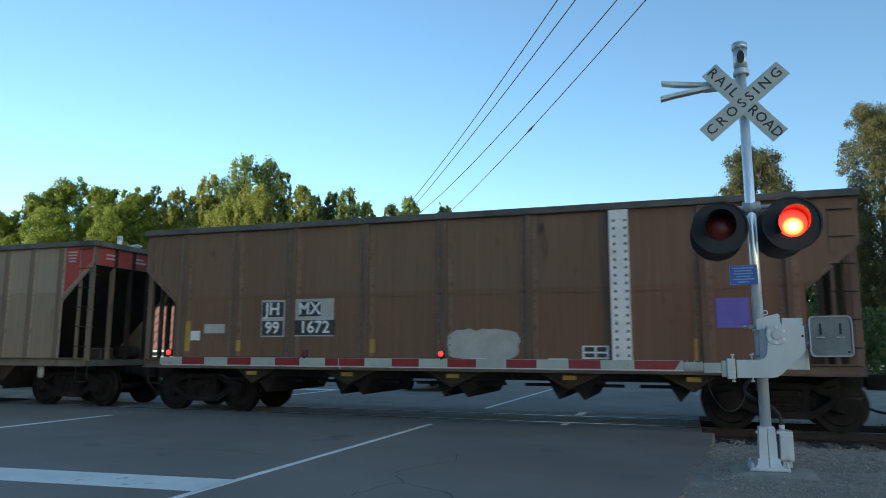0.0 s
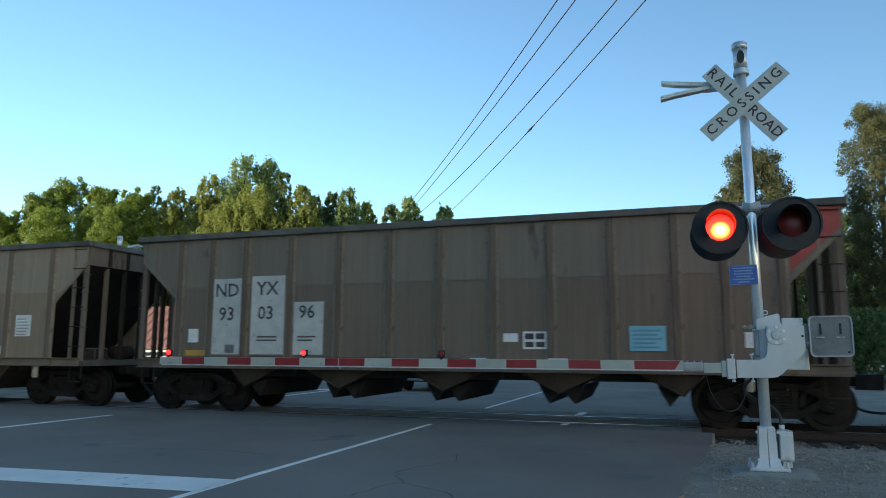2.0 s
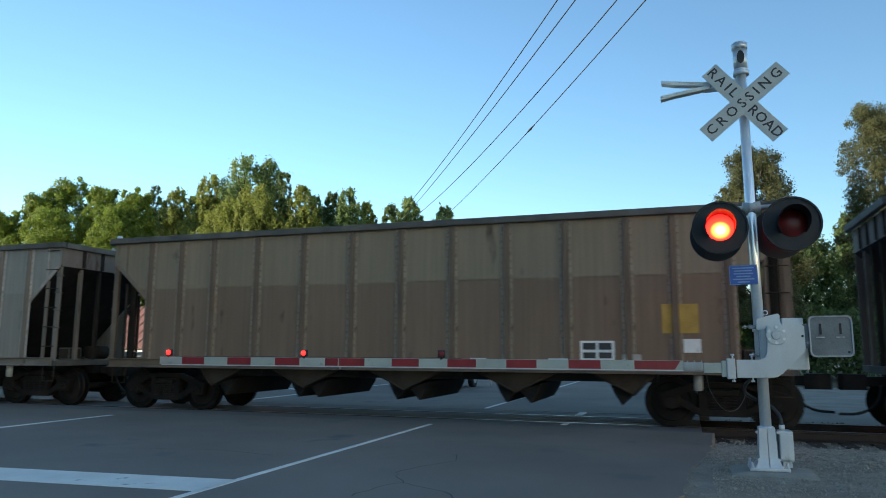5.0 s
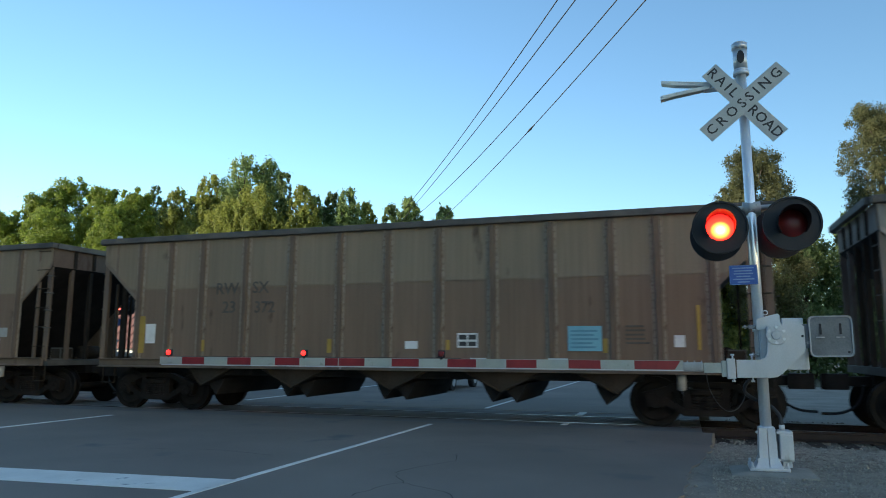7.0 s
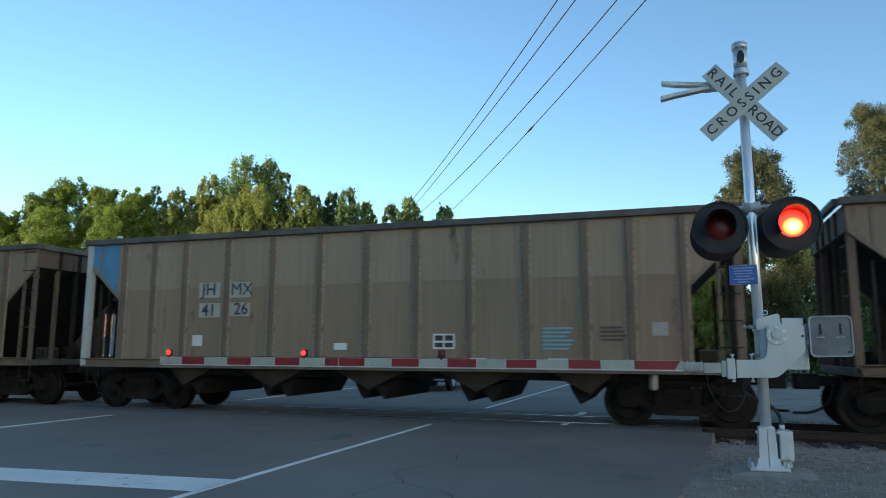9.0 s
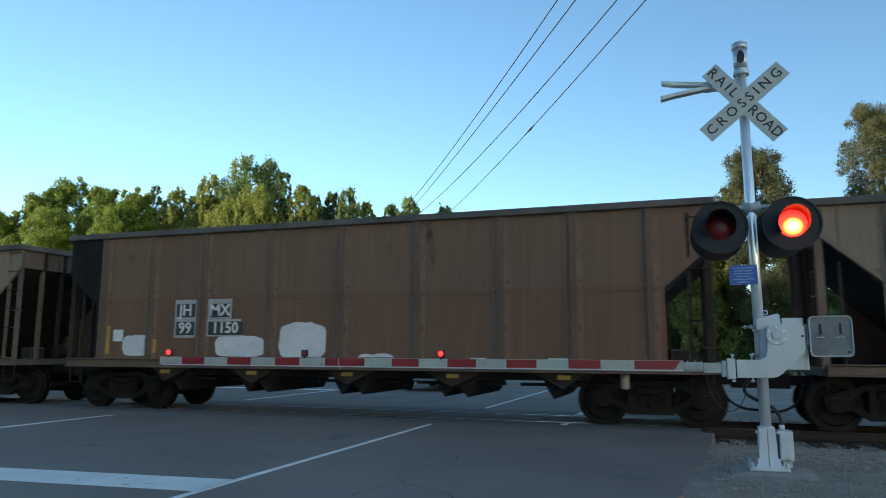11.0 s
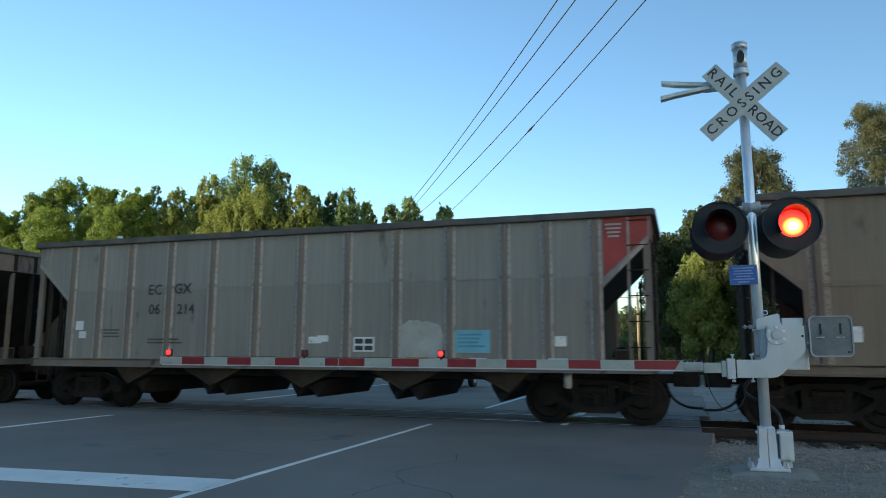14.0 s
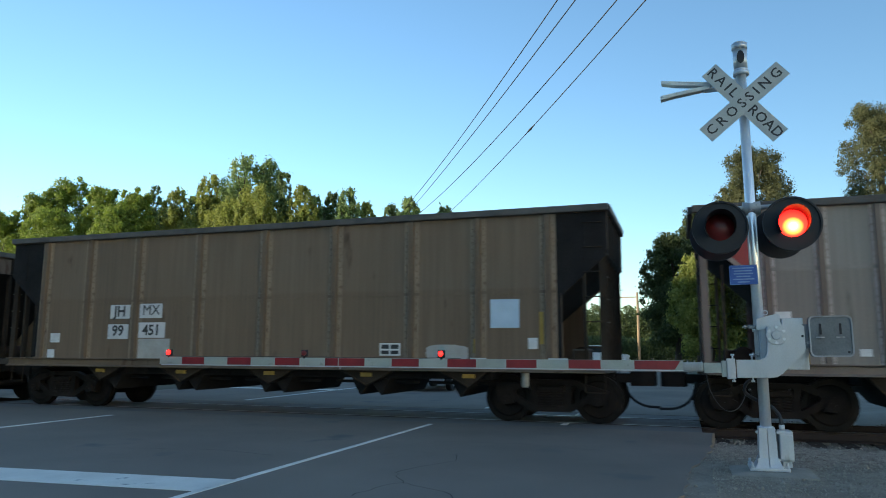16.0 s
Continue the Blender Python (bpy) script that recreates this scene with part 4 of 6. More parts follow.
    rod(bm, (-0.09, 0, 3.14), (0.11, 0, 3.14), 0.085)
    part("cross_arm", bm, CASTING, sig, "dark pipe arm of the flashers")
    for x, side in ((-0.38, "left"), (0.42, "right")):
        flasher_head(sig, x, -0.24, 2.885, -1, side)
        flasher_head(sig, x - (0.02 if x < 0 else 0.08), 0.28, 2.86, 1, side)
    # blue notice
    bm = bmesh.new()
    box(bm, -0.30, 0.02, -0.09, -0.084, 2.19, 2.43, 0.004)
    notice = part("notice", bm, BLUESIGN, sig, "small blue notice with white print")
    bm = bmesh.new()
    for k, w in enumerate((0.24, 0.2, 0.22, 0.16, 0.24, 0.14)):
        box(bm, -0.14 - w / 2, -0.14 + w / 2, -0.0925, -0.090, 2.395 - k * 0.034 - 0.008, 2.395 - k * 0.034 + 0.006)
    for x0, x1, z0, z1 in ((-0.295, 0.015, 2.422, 2.426), (-0.295, 0.015, 2.194, 2.198), (-0.296, -0.292, 2.194, 2.426), (0.012, 0.016, 2.194, 2.426)):
        box(bm, x0, x1, -0.0925, -0.090, z0, z1)
    part("small_print", bm, NOTICEPRINT, notice)
    # gate mechanism
    bm = bmesh.new()
    box(bm, -0.02, 0.46, -0.13, 0.20, 1.22, 1.74, 0.03)
    prism(bm, [(-0.04, 1.64), (-0.04, 1.76), (0.0, 1.785), (0.20, 1.83), (0.22, 1.81), (0.22, 1.64)], "y", -0.155, 0.16, 0, 0.008)
    box(bm, 0.235, 0.465, -0.15, 0.16, 1.66, 1.775, 0.012)
    box(bm, 0.27, 0.50, -0.145, 0.10, 1.17, 1.42, 0.012)
    part("gate_mechanism", bm, ALU, sig, "grey gate motor housing")
    # lifting eye and the bolts that clamp the housing to the mast
    ring = [(0.07 + 0.026 * math.cos(q * math.tau / 14), -0.10, 1.845 + 0.026 * math.sin(q * math.tau / 14)) for q in range(15)]
    tube("lifting_eye", ring, 0.007, GALV, sig)
    for x, z in ((-0.10, 1.68), (-0.03, 1.35)):
        bm = bmesh.new()
        rod(bm, (x - 0.09, -0.09, z), (x + 0.10, -0.09, z), 0.010, seg=6)
        for u in (-0.06, -0.01, 0.05):
            rod(bm, (x + u - 0.012, -0.09, z), (x + u + 0.012, -0.09, z), 0.024, seg=6)
        box(bm, x - 0.02, x + 0.06, -0.085, -0.06, z - 0.025, z + 0.025, 0.004)
        part("clamp_bolt", bm, CASTING, sig, "dark mast clamp bolt")
    if not gate:
        return sig
    # arm carrier that slants from the hub down to the arm
    bm = bmesh.new()
    poly = [(-0.29, 1.08), (-0.29, 1.29), (-0.03, 1.29), (0.02, 1.315), (0.045, 1.37), (0.055, 1.50), (0.055, 1.64), (0.075, 1.685), (0.12, 1.70), (0.43, 1.70), (0.46, 1.67), (0.46, 1.41), (0.43, 1.36), (0.20, 1.13), (0.14, 1.09), (0.06, 1.08)]
    prism(bm, poly, "y", -0.235, -0.165, 0, 0.006)
    part("arm_carrier", bm, ALU, sig, "light grey slanting arm carrier")
    bm = bmesh.new()
    box(bm, -0.40, -0.305, -0.245, -0.155, 1.065, 1.305, 0.008)
    part("carrier_clamp", bm, ALU, sig, "grey clamp block at the carrier's end")
    bm = bmesh.new()
    rod(bm, (0.16, -0.235, 1.575), (0.16, -0.245, 1.575), 0.115, 0.112, 24)
    rod(bm, (0.16, -0.245, 1.575), (0.16, -0.265, 1.575), 0.055, 0.050, 20)
    rod(bm, (0.16, -0.265, 1.575), (0.16, -0.285, 1.575), 0.024, seg=6)
    hub = part("hub", bm, ALU, sig, "pivot hub")
    for k in range(6):
        a = k * math.tau / 6 + 0.5
        bm = bmesh.new()
        rod(bm, (0.16 + 0.092 * math.cos(a), -0.245, 1.575 + 0.092 * math.sin(a)), (0.16 + 0.092 * math.cos(a), -0.26, 1.575 + 0.092 * math.sin(a)), 0.019, seg=6)
        part("bolt", bm, GALV, hub)
    part("bolt", rod(bmesh.new(), (0.435, -0.235, 1.56), (0.435, -0.245, 1.56), 0.014, seg=8), SIGNBLACK, hub)
    for x in (-0.33, -0.12):
        for z0, z1 in ((1.29, 1.36), (1.03, 1.08)):
            bm = bmesh.new()
            rod(bm, (x, -0.20, z0), (x, -0.20, z1), 0.011, seg=6)
            rod(bm, (x, -0.20, z1 - 0.02 if z0 > 1.2 else z0), (x, -0.20, z1 if z0 > 1.2 else z0 + 0.02), 0.024, seg=6)
            part("carrier_bolt", bm, GALV, sig)
    # counterweight: a dished plate with rounded corners, a raised rim and two slots
    bm = bmesh.new()
    round_box = [(0.73 + sx * 0.17 + 0.055 * math.cos(q), 1.555 + sz * 0.18 + 0.055 * math.sin(q)) for sx, sz, q0 in ((1, 1, 0), (-1, 1, 90), (-1, -1, 180), (1, -1, 270)) for q in [radians(q0 + 22.5 * i) for i in range(5)]]
    prism(bm, round_box, "y", -0.235, -0.165)
    box(bm, 0.44, 0.52, -0.22, -0.18, 1.42, 1.70, 0.01)
    cw = part("counterweight", bm, WEIGHT, sig, "dull grey iron counterweight plate")
    bm = bmesh.new()
    outer = [bm.verts.new((u, -0.252, v)) for u, v in round_box]
    inner = [bm.verts.new((0.73 + (u - 0.73) * 0.93, -0.250, 1.555 + (v - 1.555) * 0.935)) for u, v in round_box]
    back = [bm.verts.new((u, -0.230, v)) for u, v in round_box]
    inback = [bm.verts.new((0.73 + (u - 0.73) * 0.925, -0.230, 1.555 + (v - 1.555) * 0.93)) for u, v in round_box]
    for p, q in ((outer, inner), (back, outer), (inner, inback)):
        for i in range(20):
            bm.faces.new((p[i], p[(i + 1) % 20], q[(i + 1) % 20], q[i]))
    bmesh.ops.recalc_face_normals(bm, faces=bm.faces)
    part("rim", bm, CASTING, cw, "paler raised rim")
    for x in (0.625, 0.83):
        part("slot", box(bmesh.new(), x - 0.012, x + 0.012, -0.242, -0.2355, 1.575, 1.70), SIGNBLACK, cw)
        part("ledge", box(bmesh.new(), x - 0.05, x + 0.035, -0.262, -0.2355, 1.535, 1.55), CASTING, cw)
    part("bolt", rod(bmesh.new(), (0.90, -0.235, 1.375), (0.90, -0.243, 1.375), 0.014, seg=8), SIGNBLACK, cw)
    # gate arm
    bm = bmesh.new()
    box(bm, -0.46, -0.40, -0.230, -0.170, 1.09, 1.28, 0.01)
    box(bm, -0.66, -0.46, -0.225, -0.180, 1.135, 1.255, 0.006)
    for x in (-0.62, -0.55):
        rod(bm, (x, -0.225, 1.195), (x, -0.236, 1.195), 0.013, seg=6)
    part("arm_adapter", bm, ARMWHITE, sig, "pale greenish bolted arm adapter")
    bm = bmesh.new()
    box(bm, -0.90, -0.66, -0.222, -0.182, 1.15, 1.262, 0.02)
    for x in (-0.86, -0.78, -0.70):
        rod(bm, (x, -0.222, 1.20), (x, -0.236, 1.20), 0.016, seg=6)
        rod(bm, (x + 0.02, -0.2, 1.262), (x + 0.02, -0.2, 1.282), 0.010, seg=6)
    part("breakaway_bracket", bm, CASTING, sig, "worn metal breakaway bracket")
    arm = part("gate_arm", prism(bmesh.new(), [(-0.90, 1.158), (-0.90, 1.274), (-8.64, 1.274), (-8.64, 1.158)], "y", -0.215, -0.195), ARMWHITE, sig, "long lowered gate arm striped red and white", pose(0, 0, 0, 0, 0.57, 0))
    bounds = [(-0.93, -1.479)] + [(-1.479 - 0.4064 * k, -1.479 - 0.4064 * (k + 1)) for k in range(10)] + [(-5.553, -5.76)] + [(-5.76 - 0.4106 * k, -5.76 - 0.4106 * (k + 1)) for k in range(7)]
    tone = [1] + [k % 2 for k in range(9)] + [1, 1] + [(k + 1) % 2 == 0 for k in range(7)]
    for (a, b), is_red in zip(bounds, tone):
        bm = bmesh.new()
        h = 1.270
        cut = 0.07 if a == -0.93 else 0
        prism(bm, [(a - 0.003, h), (b + 0.003, h), (b + 0.003, 1.163), (a - 0.003 - cut, 1.163)], "y", -0.2185, -0.2155)
        part("stripe", bm, SIGNRED if is_red else ARMWHITE, arm)
    bm = bmesh.new()
    box(bm, -8.6, -0.9, -0.222, -0.190, 1.146, 1.159)
    part("arm_rail", bm, ALU, arm)
    bm = bmesh.new()
    rod(bm, (-5.52, -0.205, 1.12), (-5.52, -0.205, 1.275), 0.014, seg=8)
    part("joint_pin", bm, CASTING, arm)
    for x0, x1 in ((-3.6, -3.38), (-2.55, -2.30)):
        bm = bmesh.new()
        box(bm, x0, x1, -0.21, -0.19, 1.266, 1.288, 0.003)
        part("splice_plate", bm, ALU, arm)
    for x, side in ((-8.475, ""), (-6.10, "left"), (-4.005, "right")):
        bm = bmesh.new()
        zt = 1.262
        rod(bm, (x, -0.205, zt), (x, -0.205, zt + 0.03), 0.02, seg=8)
        box(bm, x - 0.052, x + 0.052, -0.215, -0.185, zt + 0.025, zt + 0.125, 0.012)
        lamp = part("arm_lamp", bm, SIGNBLACK, arm, "small red gate lamp")
        lamp_optic(lamp, x, -0.228, zt + 0.078, 0.037, side)
    tube("arm_cable", [(-0.64, -0.2, 1.14), (-0.60, -0.15, 0.93), (-0.51, -0.1, 0.76), (-0.41, -0.08, 0.68), (-0.30, -0.05, 0.71), (-0.22, 0.0, 0.82), (-0.19, 0.02, 0.92)], 0.005, WIRE, sig)
    tube("lamp_wire", [(-8.53 + k * 0.3, -0.203, 1.270 + 0.016 * (1 if k % 3 == 0 else 0.4)) for k in range(17)], 0.005, WIRE, arm)
    return sig


crossing_signal(pose(0.89, 9.37, 0, 0, -0.57, 0), "galvanized crossing signal with crossbuck, red flashers and lowered striped gate")

crossing_signal(pose(-18.60, 19.6, 0, 0, 0, 180), "galvanized crossing signal with red flashers beyond the track")


# ---- wires overhead ----
for a, b, sag in (((-2.63, 16.55), (-14.69, 37.67), 0.7), ((-2.21, 16.69), (-14.81, 38.65), 0.5), ((-1.23, 17.01), (-15.48, 41.19), 1.37), ((-0.55, 17.23), (-13.25, 40.94), 0.7)):
    pts = []
    for k in range(59):
        u = -1.2 + 2.9 * k / 58
        pts.append((a[0] + (b[0] - a[0]) * u, a[1] + (b[1] - a[1]) * u, 10.0 + sag * (u * u - u) * (1 if 0 < u < 1 else 0.3)))
    w = tube("overhead_wire", pts, 0.016, WIRE)
    tagged(w, "black overhead utility wire", "wire", "overhead wires")
bm = bmesh.new()
rod(bm, (-4.98, 25.50, 9.842), (-5.24, 25.98, 9.836), 0.018, 0.045, 10)
rod(bm, (-5.24, 25.98, 9.836), (-5.50, 26.46, 9.830), 0.045, 0.018, 10)
part("wire_clamp", bm, WIRE, w, "small dark clamp")


# ---- trees ----
def crown_mesh(seed, r, h, leaves, size, material, style):
    """Leaves on the shells of many clumps over an ovate frame; r: half width, h: height of the crown, its foot at z 0.
    style "round" gives full billowing lobes, "spray" narrow upright fingers with gaps between them."""
    rng = np.random.default_rng(seed)
    full = style == "round"

    def wide(u):
        return r * math.sin(math.pi * min(1, 0.16 + 0.80 * u ** 0.85)) ** (0.55 if full else 0.95)

    clumps = []
    n = 60 if full else 150
    for k in range(n):
        u = (k + 0.5) / n
        a = k * 2.399 + rng.random()
        q = wide(u) * math.sqrt(0.15 + 0.85 * rng.random()) * (0.86 if full else 0.76)
        s = r * ((0.17 + 0.15 * rng.random()) if full else (0.07 + 0.07 * rng.random()))
        clumps.append((q * math.cos(a), q * math.sin(a), h * (0.03 + (0.90 if full else 0.82) * u), s, s * (0.9 if full else 1.3 + 0.9 * rng.random())))
    for k in range(60 if full else 230):  # small tufts that break the outline
        u = 0.25 + 0.72 * rng.random()
        a = rng.random() * 6.283
        s = r * ((0.06 + 0.06 * rng.random()) if full else (0.03 + 0.03 * rng.random()))
        q = wide(u) * (1.0 if full else 0.45 + 0.6 * rng.random())
        clumps.append((q * math.cos(a), q * math.sin(a), h * (u if full else u + 0.03), s, s * (1.0 if full else 3.0)))
    c = np.array(clumps)
    weight = c[:, 3] * c[:, 4] * np.where(np.arange(len(c)) < n, 1.0, 1.0 if full else 2.2)
    pick = rng.choice(len(c), leaves, p=weight / weight.sum())
    d = rng.normal(size=(leaves, 3))
    d /= np.linalg.norm(d, axis=1)[:, None]
    rad = 0.35 + 0.75 * rng.random(leaves) ** 0.55
    axes = np.stack([c[pick, 3], c[pick, 3], c[pick, 4]], 1)
    loose = rng.random(leaves) < 0.12
    pos = c[pick, :3] + d * rad[:, None] * axes + rng.normal(size=(leaves, 3)) * (r * np.where(loose, 0.07, 0.022))[:, None]
    pos[:, 2] *= h / np.quantile(pos[:, 2], 0.9985)
    pos[:, :2] *= r / np.quantile(np.hypot(pos[:, 0], pos[:, 1]), 0.975)
    out = pos * np.array([1, 1, 0.0])
    out /= np.linalg.norm(out, axis=1)[:, None] + 1e-6
    nrm = d * 0.75 + out * 0.35 + rng.normal(size=(leaves, 3)) * 0.42 + np.array([0, 0, 0.2])
    nrm /= np.linalg.norm(nrm, axis=1)[:, None]
    t = np.cross(nrm, rng.normal(size=(leaves, 3)))
    t /= np.linalg.norm(t, axis=1)[:, None]
    b = np.cross(nrm, t)
    s = size * (0.6 + 0.8 * rng.random(leaves))[:, None]
    v = np.stack([pos - t * s, pos + b * s * 0.6 - t * s * 0.1, pos + t * s, pos - b * s * 0.6 - t * s * 0.1], 1).reshape(-1, 3)
    me = bpy.data.meshes.new("crown")
    me.from_pydata(v.tolist(), [], np.arange(leaves * 4).reshape(-1, 4).tolist())
    me.materials.append(material)
    return me


def tree(seed, x, y, top, width, foot, leaves, size, leaf, label, style):
    """top: height of the tree, width of its crown, foot: height where the crown begins."""
    rnd = random.Random(seed)
    t = base("tree", pose(x, y, -0.15), label, "tree", "trees beyond the track")
    bm = bmesh.new()
    last = Vector((0, 0, 0))
    r = 0.028 * top
    for k in range(1, 6):
        nxt = Vector((rnd.uniform(-0.15, 0.15), rnd.uniform(-0.15, 0.15), top * 0.16 * k))
        rod(bm, last, nxt, r, r * 0.78, 10)
        r *= 0.78
        if k > 1:
            for q in range(3):
                a = rnd.random() * 6.28
                rod(bm, nxt, nxt + Vector((math.cos(a) * width * 0.24, math.sin(a) * width * 0.24, top * 0.08)), r * 0.6, r * 0.2, 6)
        last = nxt
    part("trunk", bm, BARK, t)
    put("crown", crown_mesh(seed, width / 2, top - foot, leaves, size, leaf, style), t, pose(0, 0, foot))
    return t

# x, y, height, width of the crown, leaf, habit
LIME_TREES = (  # a full grove on one side
    (-71.3, 58, 16.8, 6.0, "lime", "round"),
    (-68.9, 60, 19.0, 5.8, "lime", "round"),
    (-66.6, 62, 21.0, 6.6, "lime", "round"),
    (-59.5, 60, 19.1, 5.6, "lime", "round"),
    (-53.4, 58, 17.8, 5.3, "lime", "round"),
    (-63.3, 57, 16.4, 7.3, "lime", "round"),
    (-53.5, 56, 15.9, 6.3, "lime", "round"),
)
POPLARS = (  # upright trees behind the track
    (-57.9, 66, 20.3, 4.7, 2, "spray"),
    (-53.1, 64, 19.3, 5.8, 1, "spray"),
    (-53.9, 68, 19.4, 6.0, 2, "spray"),
    (-47.2, 62, 20.0, 6.0, 1, "spray"),
    (-47.8, 66, 19.3, 5.7, 2, "spray"),
    (-44.5, 64, 22.4, 7.8, 0, "spray"),
    (-42.7, 66, 22.4, 5.8, 0, "spray"),
    (-40.1, 65, 20.4, 4.1, 2, "spray"),
    (-36.0, 62, 17.9, 5.4, 1, "spray"),
    (-37.9, 68, 18.3, 4.2, 0, "spray"),
    (-34.8, 66, 18.0, 3.9, 2, "spray"),
)
FAR_POPLARS = (  # and those further along
    (-31.9, 64, 17.8, 5.4, 0, "spray"),
    (-30.7, 66, 16.7, 3.9, 1, "spray"),
    (-25.5, 60, 14.9, 3.4, 2, "spray"),
    (-24.5, 62, 15.9, 4.9, 0, "spray"),
    (-21.5, 64, 15.3, 4.7, 0, "spray"),
    (-60.8, 72, 19.4, 7.4, 2, "spray"),
    (-40.8, 61, 18.2, 8.6, 1, "spray"),
    (-43.7, 60, 16.7, 7.4, 1, "spray"),
    (-39.2, 72, 17.7, 8.3, 2, "spray"),
    (-36.0, 76, 17.1, 9.3, 2, "spray"),
)
GAP_TREES = (  # trees close to the track and those seen between the cars
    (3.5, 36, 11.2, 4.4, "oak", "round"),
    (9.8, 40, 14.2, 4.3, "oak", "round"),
    (-17.3, 50, 9.2, 5.5, 2, "spray"),
    (-23.8, 85, 13.5, 9.3, 2, "spray"),
    (-22.1, 90, 12.6, 8.6, 2, "spray"),
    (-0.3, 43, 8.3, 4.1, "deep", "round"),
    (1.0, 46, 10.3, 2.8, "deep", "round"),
    # the yellowish leaf puts sunlight into this bush's colour
    (1.3, 37, 6.5, 3.8, 1, "round"),
    (6.4, 42, 8.3, 4.9, 2, "spray"),
    (9.4, 46, 9.5, 4.1, 2, "spray"),
)
TREE_NOTE = {"deep": "dense green broadleaf tree, leaf colour darkened for shade, behind the track", "lime": "full lime-green broadleaf tree beyond the track", "oak": "brownish-olive broadleaf tree close behind the track", 0: "olive-green tree with upright sprays beyond the track",
             1: "yellowish-green tree with upright sprays beyond the track", 2: "deep green leafy tree beyond the track"}
for k, (x, y, top, width, leaf, habit) in enumerate(LIME_TREES + POPLARS + FAR_POPLARS + GAP_TREES):
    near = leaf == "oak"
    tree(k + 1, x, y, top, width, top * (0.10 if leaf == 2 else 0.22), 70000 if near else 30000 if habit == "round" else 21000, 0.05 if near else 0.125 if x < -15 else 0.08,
         LIME if leaf == "lime" else LEAF_SHADED if leaf == "deep" else OLIVE_SHADED if near else LEAF[leaf], TREE_NOTE[leaf], habit)


def woods(name, x0, x1, y, depth, height, count, size, leaf, label, seed):
    """A far belt of woodland as one mass of leaf clumps with an uneven top."""
    rng = np.random.default_rng(seed)
    x = x0 + (x1 - x0) * rng.random(count)
    hgt = np.array([height * (0.82 + 0.30 * noise.noise((u * 0.11, seed, 0)) + 0.16 * noise.noise((u * 0.45, seed, 5))) for u in x])
    pos = np.stack([x, y + depth * (rng.random(count) - 0.5), hgt * rng.random(count) ** 0.7], 1)
    t = rng.normal(size=(count, 3))
    t /= np.linalg.norm(t, axis=1)[:, None]
    b = np.cross(t, rng.normal(size=(count, 3)))
    b /= np.linalg.norm(b, axis=1)[:, None]
    v = np.stack([pos - t * size, pos + b * size * 0.7, pos + t * size, pos - b * size * 0.7], 1).reshape(-1, 3)
    me = bpy.data.meshes.new(name)
    me.from_pydata(v.tolist(), [], np.arange(count * 4).reshape(-1, 4).tolist())
    me.materials.append(leaf)
    tagged(new(name, me), label, "woods", kind="stuff")


woods("far_woods", -140, 50, 150, 16, 12.0, 120000, 0.24, LEAF_SHADED, "far belt of green woodland along the horizon", 4)
woods("far_woods", -190, 130, 166, 8, 11.0, 30000, 0.9, LEAF_SHADED, "far belt of green woodland along the horizon", 8)
woods("undergrowth", -28, 5, 76, 8, 3.6, 40000, 0.12, LEAF_SHADED, "dark green undergrowth below the trees", 9)
woods("undergrowth", -85, -16, 60, 14, 5.5, 30000, 0.22, LEAF[2], "dark green undergrowth below the trees", 5)
woods("undergrowth", 1.5, 45, 40, 8, 4.2, 34000, 0.13, LEAF[2], "dark green undergrowth below the trees", 6)

# an unseen blocker added far behind the camera, in the way of the low sun, taller where trees should be shaded
bm = bmesh.new()
blocker_outline = [(-32, -0.5), (-30, 20)] + [(u, (25.5 if -28 < u < -19 else 22.5) + 0.5 * noise.noise((u * 0.09, 2, 0))) for u in range(-26, 121, 2)] + [(130, 8), (132, -0.5)]
prism(bm, blocker_outline, "y", -8, 8)
side = Vector((-SUN_DIR.y, SUN_DIR.x, 0)).normalized()
flat = Vector((SUN_DIR.x, SUN_DIR.y, 0)).normalized()
turn = Matrix((side, flat, Vector((0, 0, 1)))).transposed().to_4x4()
hill = new("wooded_rise", mesh_of(bm, LEAF[2]))
hill.matrix_basis = Matrix.Translation(Vector((-5, 12, 0)) + flat * 100) @ turn
tagged(hill, "unseen green blocker added far behind the road to shade the crossing", "hill", kind="structure")


